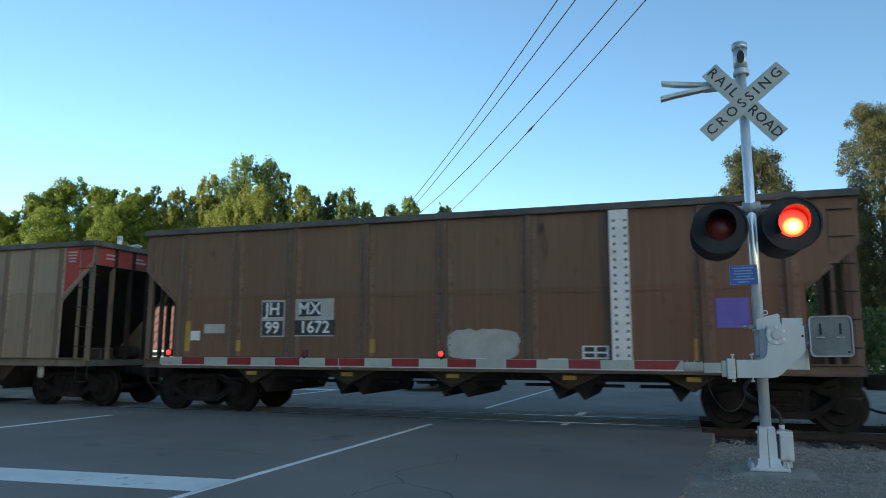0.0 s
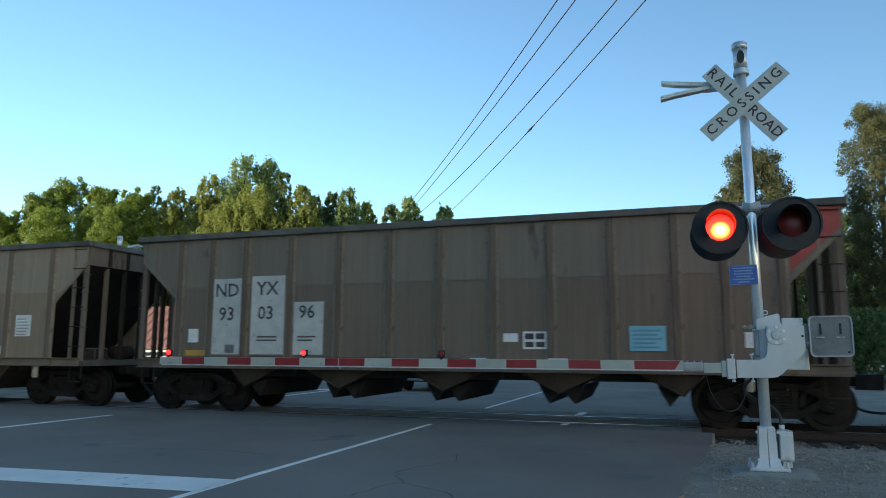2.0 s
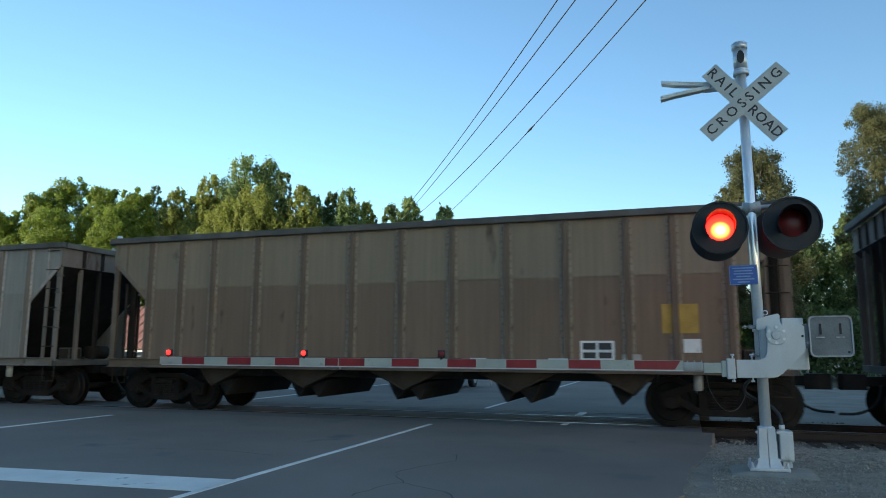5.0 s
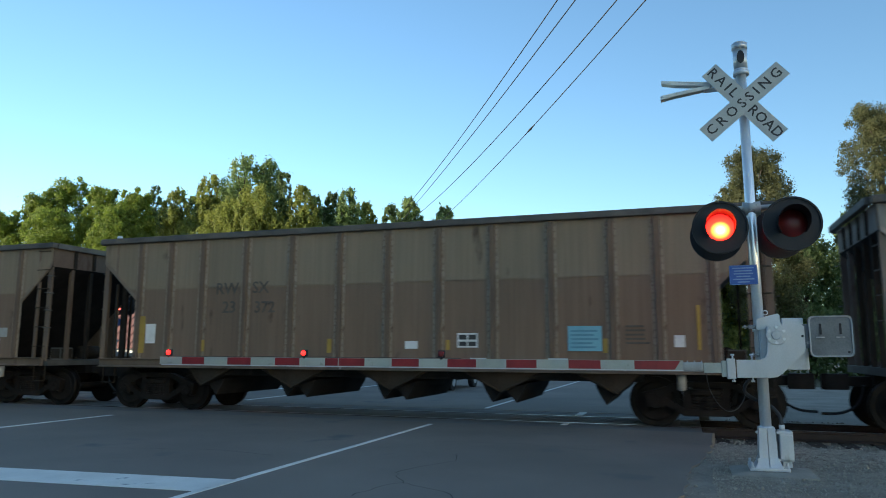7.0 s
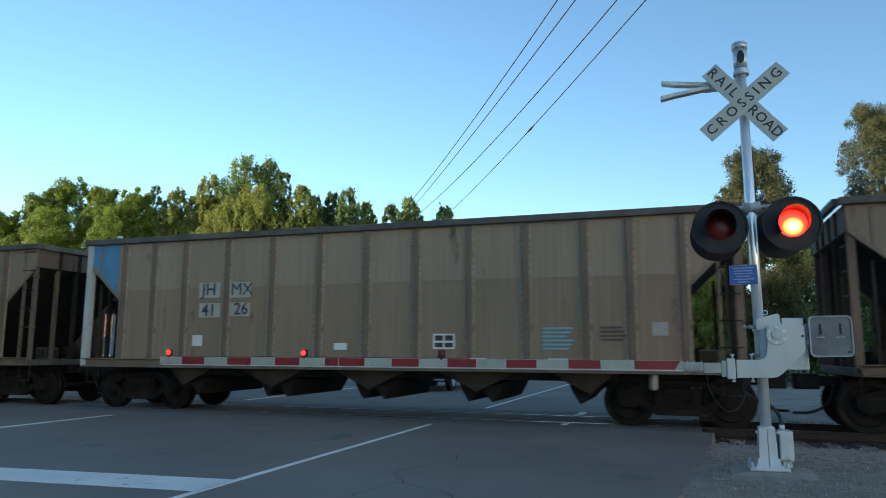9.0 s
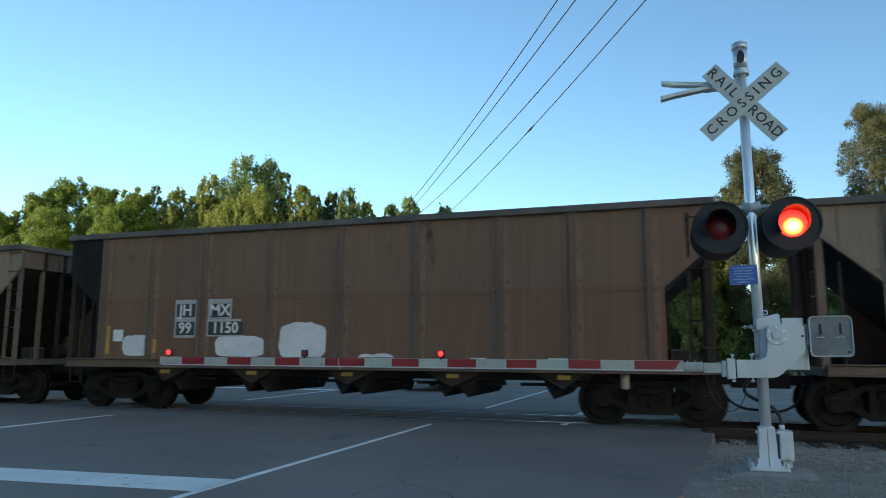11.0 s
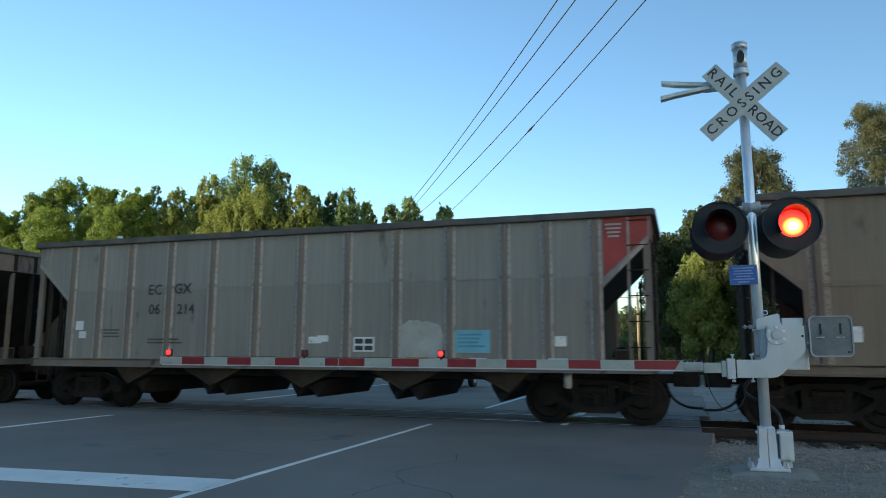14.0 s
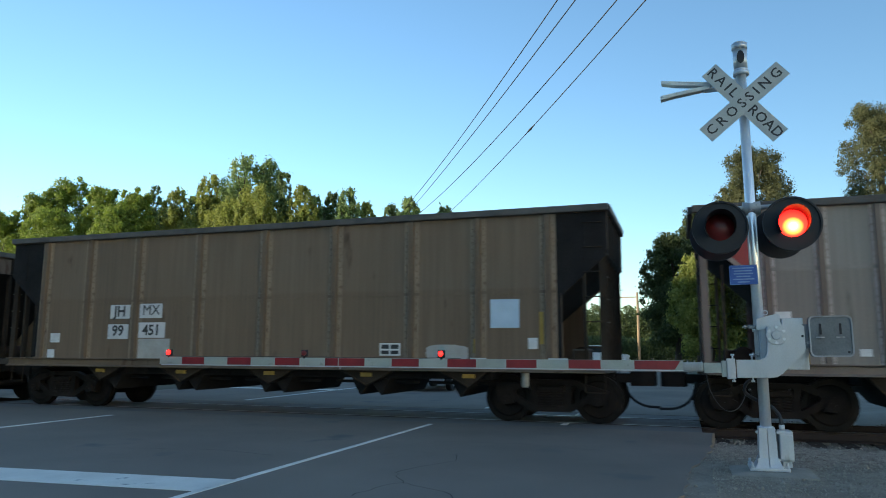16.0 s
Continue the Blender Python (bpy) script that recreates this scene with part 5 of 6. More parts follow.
# ---- beyond the track ----
def house():
    h = base("house", pose(-21.0, 40.0, -0.02), "long shed with a rust-red ribbed roof and white gable", "house")
    bm = bmesh.new()
    prism(bm, [(-3.0, 0), (3.0, 0), (3.0, 1.7), (0, 4.2), (-3.0, 1.7)], "x", -22, 0)
    part("wall", bm, WALLWHITE, h, "white boarded walls")
    for s in (-1, 1):
        bm = bmesh.new()
        prism(bm, [(0, 4.23), (s * 3.35, 1.44), (s * 3.35, 1.52), (0, 4.33)], "x", -22.4, 0.35)
        roof = part("roof", bm, REDWALL, h, "rust-red ribbed metal roof")
        for k in range(38):
            bm = bmesh.new()
            prism(bm, [(s * 0.03, 4.31), (s * 3.35, 1.523), (s * 3.35, 1.57), (s * 0.03, 4.36)], "x", -22.3 + k * 0.6, -22.24 + k * 0.6)
            part("roof_rib", bm, REDWALL, roof)
    for k in range(11):
        bm = bmesh.new()
        y = -2.75 + k * 0.55
        box(bm, 0.002, 0.03, y - 0.03, y + 0.03, 0, 4.1 - abs(y) * 0.84)
        part("batten", bm, PALE, h)
    for s in (-1, 1):
        bm = bmesh.new()
        prism(bm, [(0, 4.12), (s * 3.3, 1.38), (s * 3.3, 1.56), (0, 4.31)], "x", 0.352, 0.40)
        part("bargeboard", bm, ROOFING, h, "brown barge board")
    bm = bmesh.new()
    box(bm, 0.032, 0.07, -1.2, 0.2, 0, 2.1)
    part("door", bm, PALE, h)
    return h


house()


def marker_post(x, y, h):
    bm = bmesh.new()
    rod(bm, (0, 0, -0.1), (0, 0, h), 0.045, 0.04, 10)
    ob = part("marker_post", bm, WALLWHITE, None, "", pose(x, y, 0))
    tagged(ob, "slim white marker post beside the road", "post", "white marker posts")


marker_post(-8.30, 25, 2.35)
marker_post(-7.40, 28, 2.6)


def vehicle(x, y, turn, paint, label, tall=1.5):
    """A waiting or parked car, its nose towards -y."""
    v = base("parked_car", pose(x, y, 0, 0, 0, turn), label, "car", "vehicles beyond the track")
    k = tall / 1.5
    bm = bmesh.new()
    prism(bm, [(-2.2, 0.32), (-2.25, 0.62 * k), (-2.1, 0.82 * k), (-1.0, 0.95 * k), (2.05, 0.98 * k), (2.2, 0.85 * k), (2.2, 0.35)], "x", -0.88, 0.88, 0, 0.05)
    part("body", bm, paint, v)
    bm = bmesh.new()
    prism(bm, [(-1.05, 0.95 * k), (-0.35, 1.46 * k), (1.35, 1.5 * k), (1.95, 0.97 * k)], "x", -0.74, 0.74, 0, 0.06)
    part("cabin", bm, GLASS, v, "dark glazed cabin")
    bm = bmesh.new()
    box(bm, -0.72, 0.72, -0.40, 1.40, 1.45 * k, 1.53 * k, 0.03)
    part("roof", bm, paint, v)
    bm = bmesh.new()
    box(bm, -0.86, 0.86, -2.33, -2.22, 0.36, 0.56, 0.03)
    part("bumper", bm, GALV, v, "bright front bumper")
    for sx in (-1, 1):
        bm = bmesh.new()
        box(bm, sx * 0.70 - 0.14, sx * 0.70 + 0.14, -2.27, -2.20, 0.62 * k, 0.76 * k, 0.02)
        part("headlight", bm, WALLWHITE, v)
        for yy in (-1.35, 1.35):
            bm = bmesh.new()
            rod(bm, (sx * 0.70, yy, 0.33), (sx * 0.90, yy, 0.33), 0.33, seg=24)
            wheel = part("wheel", bm, TYRE, v)
            bm = bmesh.new()
            rod(bm, (sx * 0.90, yy, 0.33), (sx * 0.91, yy, 0.33), 0.19, seg=16)
            part("rim", bm, GALV, wheel)
    return v


vehicle(-8.55, 25.2, 0, BLACK, "dark car waiting beyond the crossing", 1.4)
vehicle(-16.6, 62, 60, CARWHITE, "white car parked far beyond the track")
vehicle(-7.4, 72, 80, CARWHITE, "white van parked far beyond the track", 1.9)

def utility_pole(x, y, h, arm, label):
    p = base("utility_pole", pose(x, y, -0.1), label, "pole")
    bm = bmesh.new()
    rod(bm, (0, 0, 0), (0, 0, h), 0.15, 0.10, 12)
    part("shaft", bm, WOODPOLE, p)
    if arm:
        bm = bmesh.new()
        box(bm, -arm, 0.1, -0.05, 0.05, h - 0.5, h - 0.4)
        part("crossarm", bm, WOODPOLE, p)
    return p


utility_pole(-20.8, 47, 10.6, 0, "sunlit weathered wooden pole")
utility_pole(-4.0, 70, 7.05, 1.6, "distant grey utility pole with one arm")

# ---- the train ----
CAR_ROWS = (
    (-1, "A", "brown"), (0, "A", "brown"), (1, "B", "tan"), (2, "B", "umber"), (3, "B", "tan"), (4, "B", "grey"), (5, "B", "dun"), (6, "B", "grey"), (7, "B", "dun"), (8, "B", "dun"),
    (9, "B", "tan"), (10, "B", "dun"), (11, "A", "brown"), (12, "B", "dun"), (13, "A", "olive"), (14, "B", "grey"), (15, "B", "grey"), (16, "A", "drab"), (17, "B", "tan"), (18, "B", "dun"))
NOTE = {"tan": "dusty tan steel coal hopper car with rivetted ribs", "dun": "grimy dun-brown coal hopper car with a paler top course", "umber": "dark umber coal hopper car with rivetted ribs", "grey": "grey weathered coal hopper car with pale ribs",
        "brown": "rusty dark brown coal hopper car with broad ribs", "olive": "drab grey-olive coal hopper car with broad rivetted ribs", "drab": "drab olive-brown coal hopper car with broad ribs"}
for n, kind, scheme in CAR_ROWS:
    hopper_car(n, kind, scheme, NOTE[scheme], RIBS_WIDE if n == 3 else None)


def data_box(car, x, z, w, h):
    """A white-framed black data panel."""
    plate(car, "data_panel", x, z, w, h, WHITE, "white-framed black data panel")
    for sx in (-1, 1):
        for sz, hh in ((0.22, 0.34), (-0.24, 0.30)):
            plate(car, "data_field", x + sx * w * 0.23, z + sz * h, w * 0.38, h * hh, INK, lift=0.008)


def number_box(car, words, x, z, size):
    """White stencil on a black block."""
    plate(car, "number_block", x, z, size * 0.60 * len(words) + 0.08, size * 0.86, INK, "black block behind a car number", 0.010)
    put("lettering", text_mesh(words, size, WHITE, 1.0, 0.006), car, pose(x, -SIDE_Y - 0.031, z) @ FACING, "white stencilled car number")


def stroke(car, name, pts, r, material, label):
    """A brushed line along points on the side sheet."""
    bm = bmesh.new()
    y = -SIDE_Y - 0.017
    for k, ((xa, za), (xb, zb)) in enumerate(zip(pts, pts[1:])):
        d = Vector((zb - za, 0, xa - xb)).normalized() * r
        yk = y - 0.0002 * k
        bm.faces.new([bm.verts.new(v) for v in ((xa - d.x, yk, za - d.z), (xb - d.x, yk, zb - d.z), (xb + d.x, yk, zb + d.z), (xa + d.x, yk, za + d.z))])
    part(name, bm, material, car, label)


def curve(pts):
    """Points of a hand-drawn line, rounded off between its corners."""
    src = [pts[0]] + list(pts) + [pts[-1]]
    out = []
    for (ax, az), (bx, bz), (cx, cz), (dx, dz) in zip(src, src[1:], src[2:], src[3:]):
        for k in range(5):
            u = k / 5
            out.append(tuple(0.5 * (2 * b + (c - a) * u + (2 * a - 5 * b + 4 * c - d) * u * u + (3 * b - a - 3 * c + d) * u ** 3) for a, b, c, d in ((ax, bx, cx, dx), (az, bz, cz, dz))))
    return out + [pts[-1]]


def graffiti(car):
    """A loose chalky scrawl, not to be read."""
    stroke(car, "scrawl", curve([(-1.08, 1.98), (-1.07, 1.77), (-1.09, 1.54)]), 0.030, CHALK, "pale scrawled graffiti line")
    stroke(car, "scrawl", curve([(-0.85, 1.84), (-0.8, 1.69), (-0.72, 1.58)]), 0.030, CHALK, "pale scrawled graffiti line")
    stroke(car, "scrawl", curve([(-0.56, 1.58), (-0.46, 1.67), (-0.4, 1.87)]), 0.030, CHALK, "pale scrawled graffiti line")
    stroke(car, "scrawl", curve([(0.03, 1.81), (-0.02, 1.7), (-0.13, 1.66), (-0.25, 1.71), (-0.3, 1.82), (-0.25, 1.93), (-0.14, 1.97), (-0.02, 1.93), (0.03, 1.81)]), 0.030, CHALK, "pale scrawled graffiti line")
    stroke(car, "scrawl", curve([(-0.86, 1.35), (-0.8, 1.48), (-0.66, 1.52), (-0.49, 1.31)]), 0.030, CHALK, "pale scrawled graffiti line")
    stroke(car, "scrawl", curve([(-0.32, 1.91), (-0.25, 1.61), (-0.21, 1.35)]), 0.030, CHALK, "pale scrawled graffiti line")
    stroke(car, "scrawl", curve([(0.08, 1.94), (0.14, 1.87), (-0.01, 1.68)]), 0.030, CHALK, "pale scrawled graffiti line")
    stroke(car, "scrawl", curve([(0.08, 1.39), (0.12, 1.52), (0.26, 1.57), (0.5, 1.63), (0.5, 1.94)]), 0.030, CHALK, "pale scrawled graffiti line")
    stroke(car, "scrawl", curve([(0.65, 1.94), (0.59, 1.79), (0.71, 1.68)]), 0.030, CHALK, "pale scrawled graffiti line")
    stroke(car, "scrawl", curve([(0.88, 1.68), (0.92, 1.82), (1.11, 1.84), (1.13, 1.66)]), 0.030, CHALK, "pale scrawled graffiti line")
    stroke(car, "scrawl", curve([(0.46, 1.5), (0.69, 1.61), (0.9, 1.53), (0.48, 1.48)]), 0.030, CHALK, "pale scrawled graffiti line")
    stroke(car, "scrawl", curve([(0.63, 1.46), (0.69, 1.28)]), 0.030, CHALK, "pale scrawled graffiti line")
    stroke(car, "scrawl", curve([(0.95, 1.46), (0.92, 1.28)]), 0.030, CHALK, "pale scrawled graffiti line")
    stroke(car, "scrawl", curve([(1.18, 1.59), (1.33, 1.46), (1.31, 1.32)]), 0.030, CHALK, "pale scrawled graffiti line")
    stroke(car, "scrawl", curve([(1.67, 1.82), (1.66, 1.6), (1.72, 1.51), (1.97, 1.6), (2.03, 1.74)]), 0.030, CHALK, "pale scrawled graffiti line")
    stroke(car, "scrawl", curve([(1.57, 1.51), (1.7, 1.41), (1.75, 1.28)]), 0.030, CHALK, "pale scrawled graffiti line")
    stroke(car, "scrawl", curve([(-1.23, 1.37), (-1.09, 1.41), (-1.03, 1.33)]), 0.030, CHALK, "pale scrawled graffiti line")


def chalk_mark(car, x, z):
    bm = bmesh.new()
    y = -SIDE_Y - 0.014
    prism(bm, [(x, z), (x + 0.35, z + 0.68), (x + 0.42, z + 0.70), (x + 0.44, z + 0.24), (x + 0.70, z + 0.22), (x + 0.68, z + 0.10), (x + 0.35, z + 0.02), (x + 0.1, z - 0.12)], "y", y - 0.004, y)
    part("paint_patch", bm, PALE, car, "pale triangular dab of paint")


def dark_end(car, right):
    """The black-painted end of a side, beyond the last rib."""
    s = 1 if right else -1
    bm = bmesh.new()
    y = -SIDE_Y - 0.004
    prism(bm, [(s * 6.30, 3.98), (s * 7.31, 3.98), (s * 7.31, 3.20), (s * 6.44, 2.45), (s * 6.44, 1.2), (s * 6.30, 1.2)], "y", y - 0.004, y)
    part("end_panel", bm, BLACK, car, "black-painted end of the side")


def white_post(car):
    bm = bmesh.new()
    box(bm, -7.28, -7.13, -1.64, -1.50, 1.0, 3.84, 0.004)
    part("corner_post", bm, SIGNWHITE, car, "white-painted corner post")


PURPLE = mat("violet_blue_placard", (0.09, 0.08, 0.36), (0.12, 0.11, 0.42), 5, 0.6, 0, 0.0)
PALEGREY = mat("stencil_panel_paint", (0.36, 0.36, 0.345), (0.46, 0.46, 0.44), 4, 0.7, 0, 0.1, 40, (1, 1, 1), ((0.28, 0.26, 0.23), 0.15))
PALEBLUE = mat("pale_bluish_placard", (0.42, 0.52, 0.62), (0.50, 0.60, 0.70), 4, 0.6, 0, 0.0)
PATCHWHITE = mat("fresh_patch_paint", (0.52, 0.51, 0.50), (0.62, 0.61, 0.60), 4, 0.7, 0, 0.1, 40, (1, 1, 1), ((0.40, 0.38, 0.36), 0.1))
BLUEPRINT = mat("faint_blue_print", (0.08, 0.20, 0.28), (0.12, 0.26, 0.34), 4, 0.7, 0, 0.0)
CHALK = mat("chalky_graffiti_paint", (0.27, 0.275, 0.27), (0.42, 0.43, 0.425), 5, 0.8, 0, 0.1, 30, (1, 1, 1), ((0.20, 0.19, 0.17), 0.3))
DUNPLATE = mat("worn_dun_square", (0.13, 0.115, 0.09), (0.19, 0.17, 0.135), 4, 0.7, 0, 0.1)

# ---- lettering, notices and paint on the cars ----
plate(CARS[0], "paint_panel", -3.89, 2.05, 0.58, 0.79, PALE, "faded white painted panel")
plate(CARS[0], "paint_panel", -2.91, 2.06, 0.94, 0.79, PALE, "faded white painted panel")
number_box(CARS[0], "JH", -3.90, 2.24, 0.37)
number_box(CARS[0], "MX", -3.01, 2.24, 0.36)
number_box(CARS[0], "99", -3.90, 1.84, 0.36)
number_box(CARS[0], "1672", -2.88, 1.85, 0.36)
plate(CARS[0], "placard", -5.87, 1.69, 0.25, 0.21, WHITE, "small white placard")
ragged_patch(CARS[0], 0.78, 1.50, 1.49, 0.63, PALE, 1, "brushed-on patch of pale paint")
data_box(CARS[0], 2.92, 1.36, 0.48, 0.24)
plate(CARS[0], "notice", 5.28, 2.05, 0.54, 0.52, PURPLE, "violet-blue notice")
plate(CARS[0], "paint_panel", -5.37, 1.84, 0.54, 0.20, PALE, "faded white painted panel")
plate(CARS[0], "paint_mark", -6.09, 1.68, 0.17, 0.68, YELLOW, "yellow paint mark")
plate(CARS[0], "paint_mark", -1.55, 1.47, 0.11, 0.28, YELLOW, "yellow paint mark")
plate(CARS[0], "paint_mark", -4.74, 1.47, 0.11, 0.24, YELLOW, "yellow paint mark")
plate(CARS[0], "paint_mark", 4.66, 1.41, 0.06, 0.39, YELLOW, "yellow paint mark")
letters(CARS[1], "JH", -3.72, 2.76, 0.37, FADED)
letters(CARS[1], "MX", -2.91, 2.74, 0.36, FADED)
letters(CARS[1], "05", -3.71, 2.30, 0.36, FADED)
letters(CARS[1], "134", -2.81, 2.29, 0.35, FADED)
plate(CARS[1], "placard", -4.07, 1.59, 0.25, 0.22, WHITE, "small white placard")
plate(CARS[1], "paint_mark", -5.73, 1.31, 0.47, 0.12, YELLOW, "yellow paint mark")
fine_print(CARS[1], -4.77, 1.81, 0.40, 3, FADED)
fine_print(CARS[1], -3.04, 1.68, 0.55, 2, FADED)
plate(CARS[1], "placard", 0.47, 1.62, 0.30, 0.16, WHITE, "small white placard")
data_box(CARS[1], 1.64, 1.57, 0.48, 0.30)
plate(CARS[1], "notice", 3.94, 1.63, 0.61, 0.39, SKYBLUE, "pale blue printed notice")
fine_print(CARS[1], 3.94, 1.73, 0.51, 4, BLUEPRINT, 0.075, 0.008)
plate(CARS[2], "paint_panel", -4.87, 2.11, 0.75, 1.66, PALEGREY, "faded white painted panel")
plate(CARS[2], "paint_panel", -3.85, 2.13, 0.83, 1.69, PALEGREY, "faded white painted panel")
plate(CARS[2], "paint_panel", -2.85, 1.84, 0.71, 1.11, PALEGREY, "faded white painted panel")
letters(CARS[2], "ND", -4.89, 2.67, 0.41, INK)
letters(CARS[2], "YX", -3.87, 2.69, 0.41, INK)
letters(CARS[2], "93", -4.88, 2.15, 0.41, INK)
letters(CARS[2], "03", -3.89, 2.16, 0.40, INK)
letters(CARS[2], "96", -2.89, 2.17, 0.39, INK)
fine_print(CARS[2], -3.81, 1.66, 0.57, 2, FADED)
fine_print(CARS[2], -2.87, 1.66, 0.46, 2, FADED)
plate(CARS[2], "placard", -4.78, 1.40, 0.24, 0.19, INK, "dark square label")
plate(CARS[2], "placard", -5.74, 1.69, 0.26, 0.30, WHITE, "small white placard")
plate(CARS[2], "paint_mark", -5.67, 1.31, 0.52, 0.12, YELLOW, "yellow paint mark")
plate(CARS[2], "placard", 1.51, 1.63, 0.29, 0.16, WHITE, "small white placard")
data_box(CARS[2], 1.98, 1.58, 0.45, 0.33)
plate(CARS[2], "notice", 4.03, 1.61, 0.63, 0.45, SKYBLUE, "pale blue printed notice")
fine_print(CARS[2], 4.03, 1.75, 0.53, 5, BLUEPRINT, 0.075, 0.008)
plate(CARS[2], "placard", 5.71, 1.58, 0.13, 0.27, WHITE, "small white placard")
letters(CARS[3], "RWSX", -4.13, 2.39, 0.30, FADED)
letters(CARS[3], "23631", -4.13, 1.93, 0.30, FADED)
plate(CARS[3], "placard", -5.66, 1.58, 0.26, 0.23, WHITE, "small white placard")
data_box(CARS[3], 3.96, 1.47, 0.47, 0.32)
plate(CARS[3], "placard", 4.72, 1.36, 0.26, 0.19, WHITE, "small white placard")
plate(CARS[3], "placard", 5.40, 1.95, 0.49, 0.52, WHITE, "small white placard")
fine_print(CARS[3], 5.40, 2.11, 0.42, 6, PALE)
graffiti(CARS[3])
plate(CARS[4], "paint_panel", -4.89, 2.11, 0.72, 1.61, PALEGREY, "faded white painted panel")
plate(CARS[4], "paint_panel", -3.89, 2.11, 0.82, 1.59, PALEGREY, "faded white painted panel")
plate(CARS[4], "paint_panel", -2.75, 1.86, 0.87, 1.09, PALEGREY, "faded white painted panel")
letters(CARS[4], "ND", -4.90, 2.69, 0.40, INK)
letters(CARS[4], "YX", -3.87, 2.69, 0.39, INK)
letters(CARS[4], "93", -4.90, 2.17, 0.40, INK)
letters(CARS[4], "03", -3.89, 2.17, 0.39, INK)
letters(CARS[4], "04", -2.87, 2.18, 0.38, INK)
plate(CARS[4], "placard", -5.78, 1.71, 0.25, 0.18, WHITE, "small white placard")
plate(CARS[4], "placard", -4.04, 1.67, 0.25, 0.23, WHITE, "small white placard")
plate(CARS[4], "placard", 1.54, 1.65, 0.27, 0.13, WHITE, "small white placard")
data_box(CARS[4], 2.03, 1.59, 0.42, 0.29)
plate(CARS[4], "notice", 4.06, 1.61, 0.61, 0.44, SKYBLUE, "pale blue printed notice")
fine_print(CARS[4], 4.06, 1.74, 0.52, 4, BLUEPRINT, 0.075, 0.008)
plate(CARS[4], "placard", 5.74, 1.61, 0.21, 0.22, WHITE, "small white placard")
fine_print(CARS[4], 5.05, 1.80, 0.54, 4, FADED)
fine_print(CARS[4], 1.75, 2.07, 0.68, 3, FADED)
fine_print(CARS[4], -4.86, 1.67, 0.49, 2, FADED)
fine_print(CARS[4], -3.68, 1.62, 0.36, 2, FADED)
plate(CARS[5], "notice", 5.43, 1.96, 0.62, 0.52, YELLOW, "yellow notice")
data_box(CARS[5], 3.97, 1.39, 0.62, 0.36)
plate(CARS[5], "placard", 5.62, 1.48, 0.29, 0.24, WHITE, "small white placard")
plate(CARS[5], "paint_panel", 2.89, 1.13, 0.57, 0.16, PALE, "faded white painted panel")
plate(CARS[5], "paint_panel", 4.58, 1.24, 0.33, 0.17, PALE, "faded white painted panel")
letters(CARS[6], "CA", -3.72, 2.74, 0.33, INK)
letters(CARS[6], "EG", -2.95, 2.73, 0.32, INK)
letters(CARS[6], "826", -3.80, 2.31, 0.33, INK)
letters(CARS[6], "150", -2.84, 2.29, 0.32, INK)
plate(CARS[6], "placard", -5.46, 1.89, 0.16, 0.13, WHITE, "small white placard")
plate(CARS[6], "placard", -5.89, 1.58, 0.18, 0.16, WHITE, "small white placard")
plate(CARS[6], "paint_mark", -5.55, 1.33, 0.46, 0.15, YELLOW, "yellow paint mark")
fine_print(CARS[6], -4.76, 2.03, 0.53, 3, FADED)
fine_print(CARS[6], -3.68, 1.65, 0.40, 2, FADED)
fine_print(CARS[6], -1.72, 2.35, 0.36, 3, FADED)
letters(CARS[7], "RW", -3.78, 2.71, 0.36, FADED)
letters(CARS[7], "SX", -2.93, 2.72, 0.36, FADED)
letters(CARS[7], "23", -3.71, 2.30, 0.36, FADED)
letters(CARS[7], "372", -2.81, 2.29, 0.35, FADED)
plate(CARS[7], "placard", -5.80, 1.74, 0.27, 0.44, WHITE, "small white placard")
plate(CARS[7], "placard", 0.60, 1.49, 0.27, 0.15, WHITE, "small white placard")
data_box(CARS[7], 1.77, 1.58, 0.42, 0.28)
plate(CARS[7], "notice", 4.03, 1.61, 0.62, 0.46, SKYBLUE, "pale blue printed notice")
fine_print(CARS[7], 4.03, 1.75, 0.52, 5, BLUEPRINT, 0.075, 0.008)
fine_print(CARS[7], 4.98, 1.83, 0.43, 5, FADED)
plate(CARS[7], "placard", 5.69, 1.56, 0.18, 0.21, WHITE, "small white placard")
plate(CARS[7], "paint_mark", -1.23, 1.47, 0.10, 0.29, YELLOW, "yellow paint mark")
plate(CARS[7], "paint_mark", 1.37, 1.49, 0.08, 0.20, YELLOW, "yellow paint mark")
plate(CARS[7], "paint_mark", 4.40, 1.48, 0.08, 0.26, YELLOW, "yellow paint mark")
plate(CARS[7], "paint_mark", -4.39, 1.47, 0.14, 0.25, YELLOW, "yellow paint mark")
plate(CARS[7], "paint_mark", -6.05, 1.72, 0.18, 0.84, YELLOW, "yellow paint mark")
plate(CARS[7], "paint_mark", 6.02, 1.80, 0.06, 0.79, YELLOW, "yellow paint mark")
plate(CARS[8], "paint_panel", -3.83, 2.49, 0.73, 0.83, WHITE, "faded white painted panel")
plate(CARS[8], "paint_panel", -2.95, 2.53, 0.70, 0.81, WHITE, "faded white painted panel")
plate(CARS[8], "faded_panel", -3.84, 2.71, 0.57, 0.29, DUNPLATE, "dark worn square in the panel")
plate(CARS[8], "faded_panel", -3.96, 2.36, 0.35, 0.28, DUNPLATE, "dark worn square in the panel")
plate(CARS[8], "faded_panel", -3.02, 2.71, 0.40, 0.30, DUNPLATE, "dark worn square in the panel")
plate(CARS[8], "faded_panel", -3.00, 2.35, 0.50, 0.28, DUNPLATE, "dark worn square in the panel")
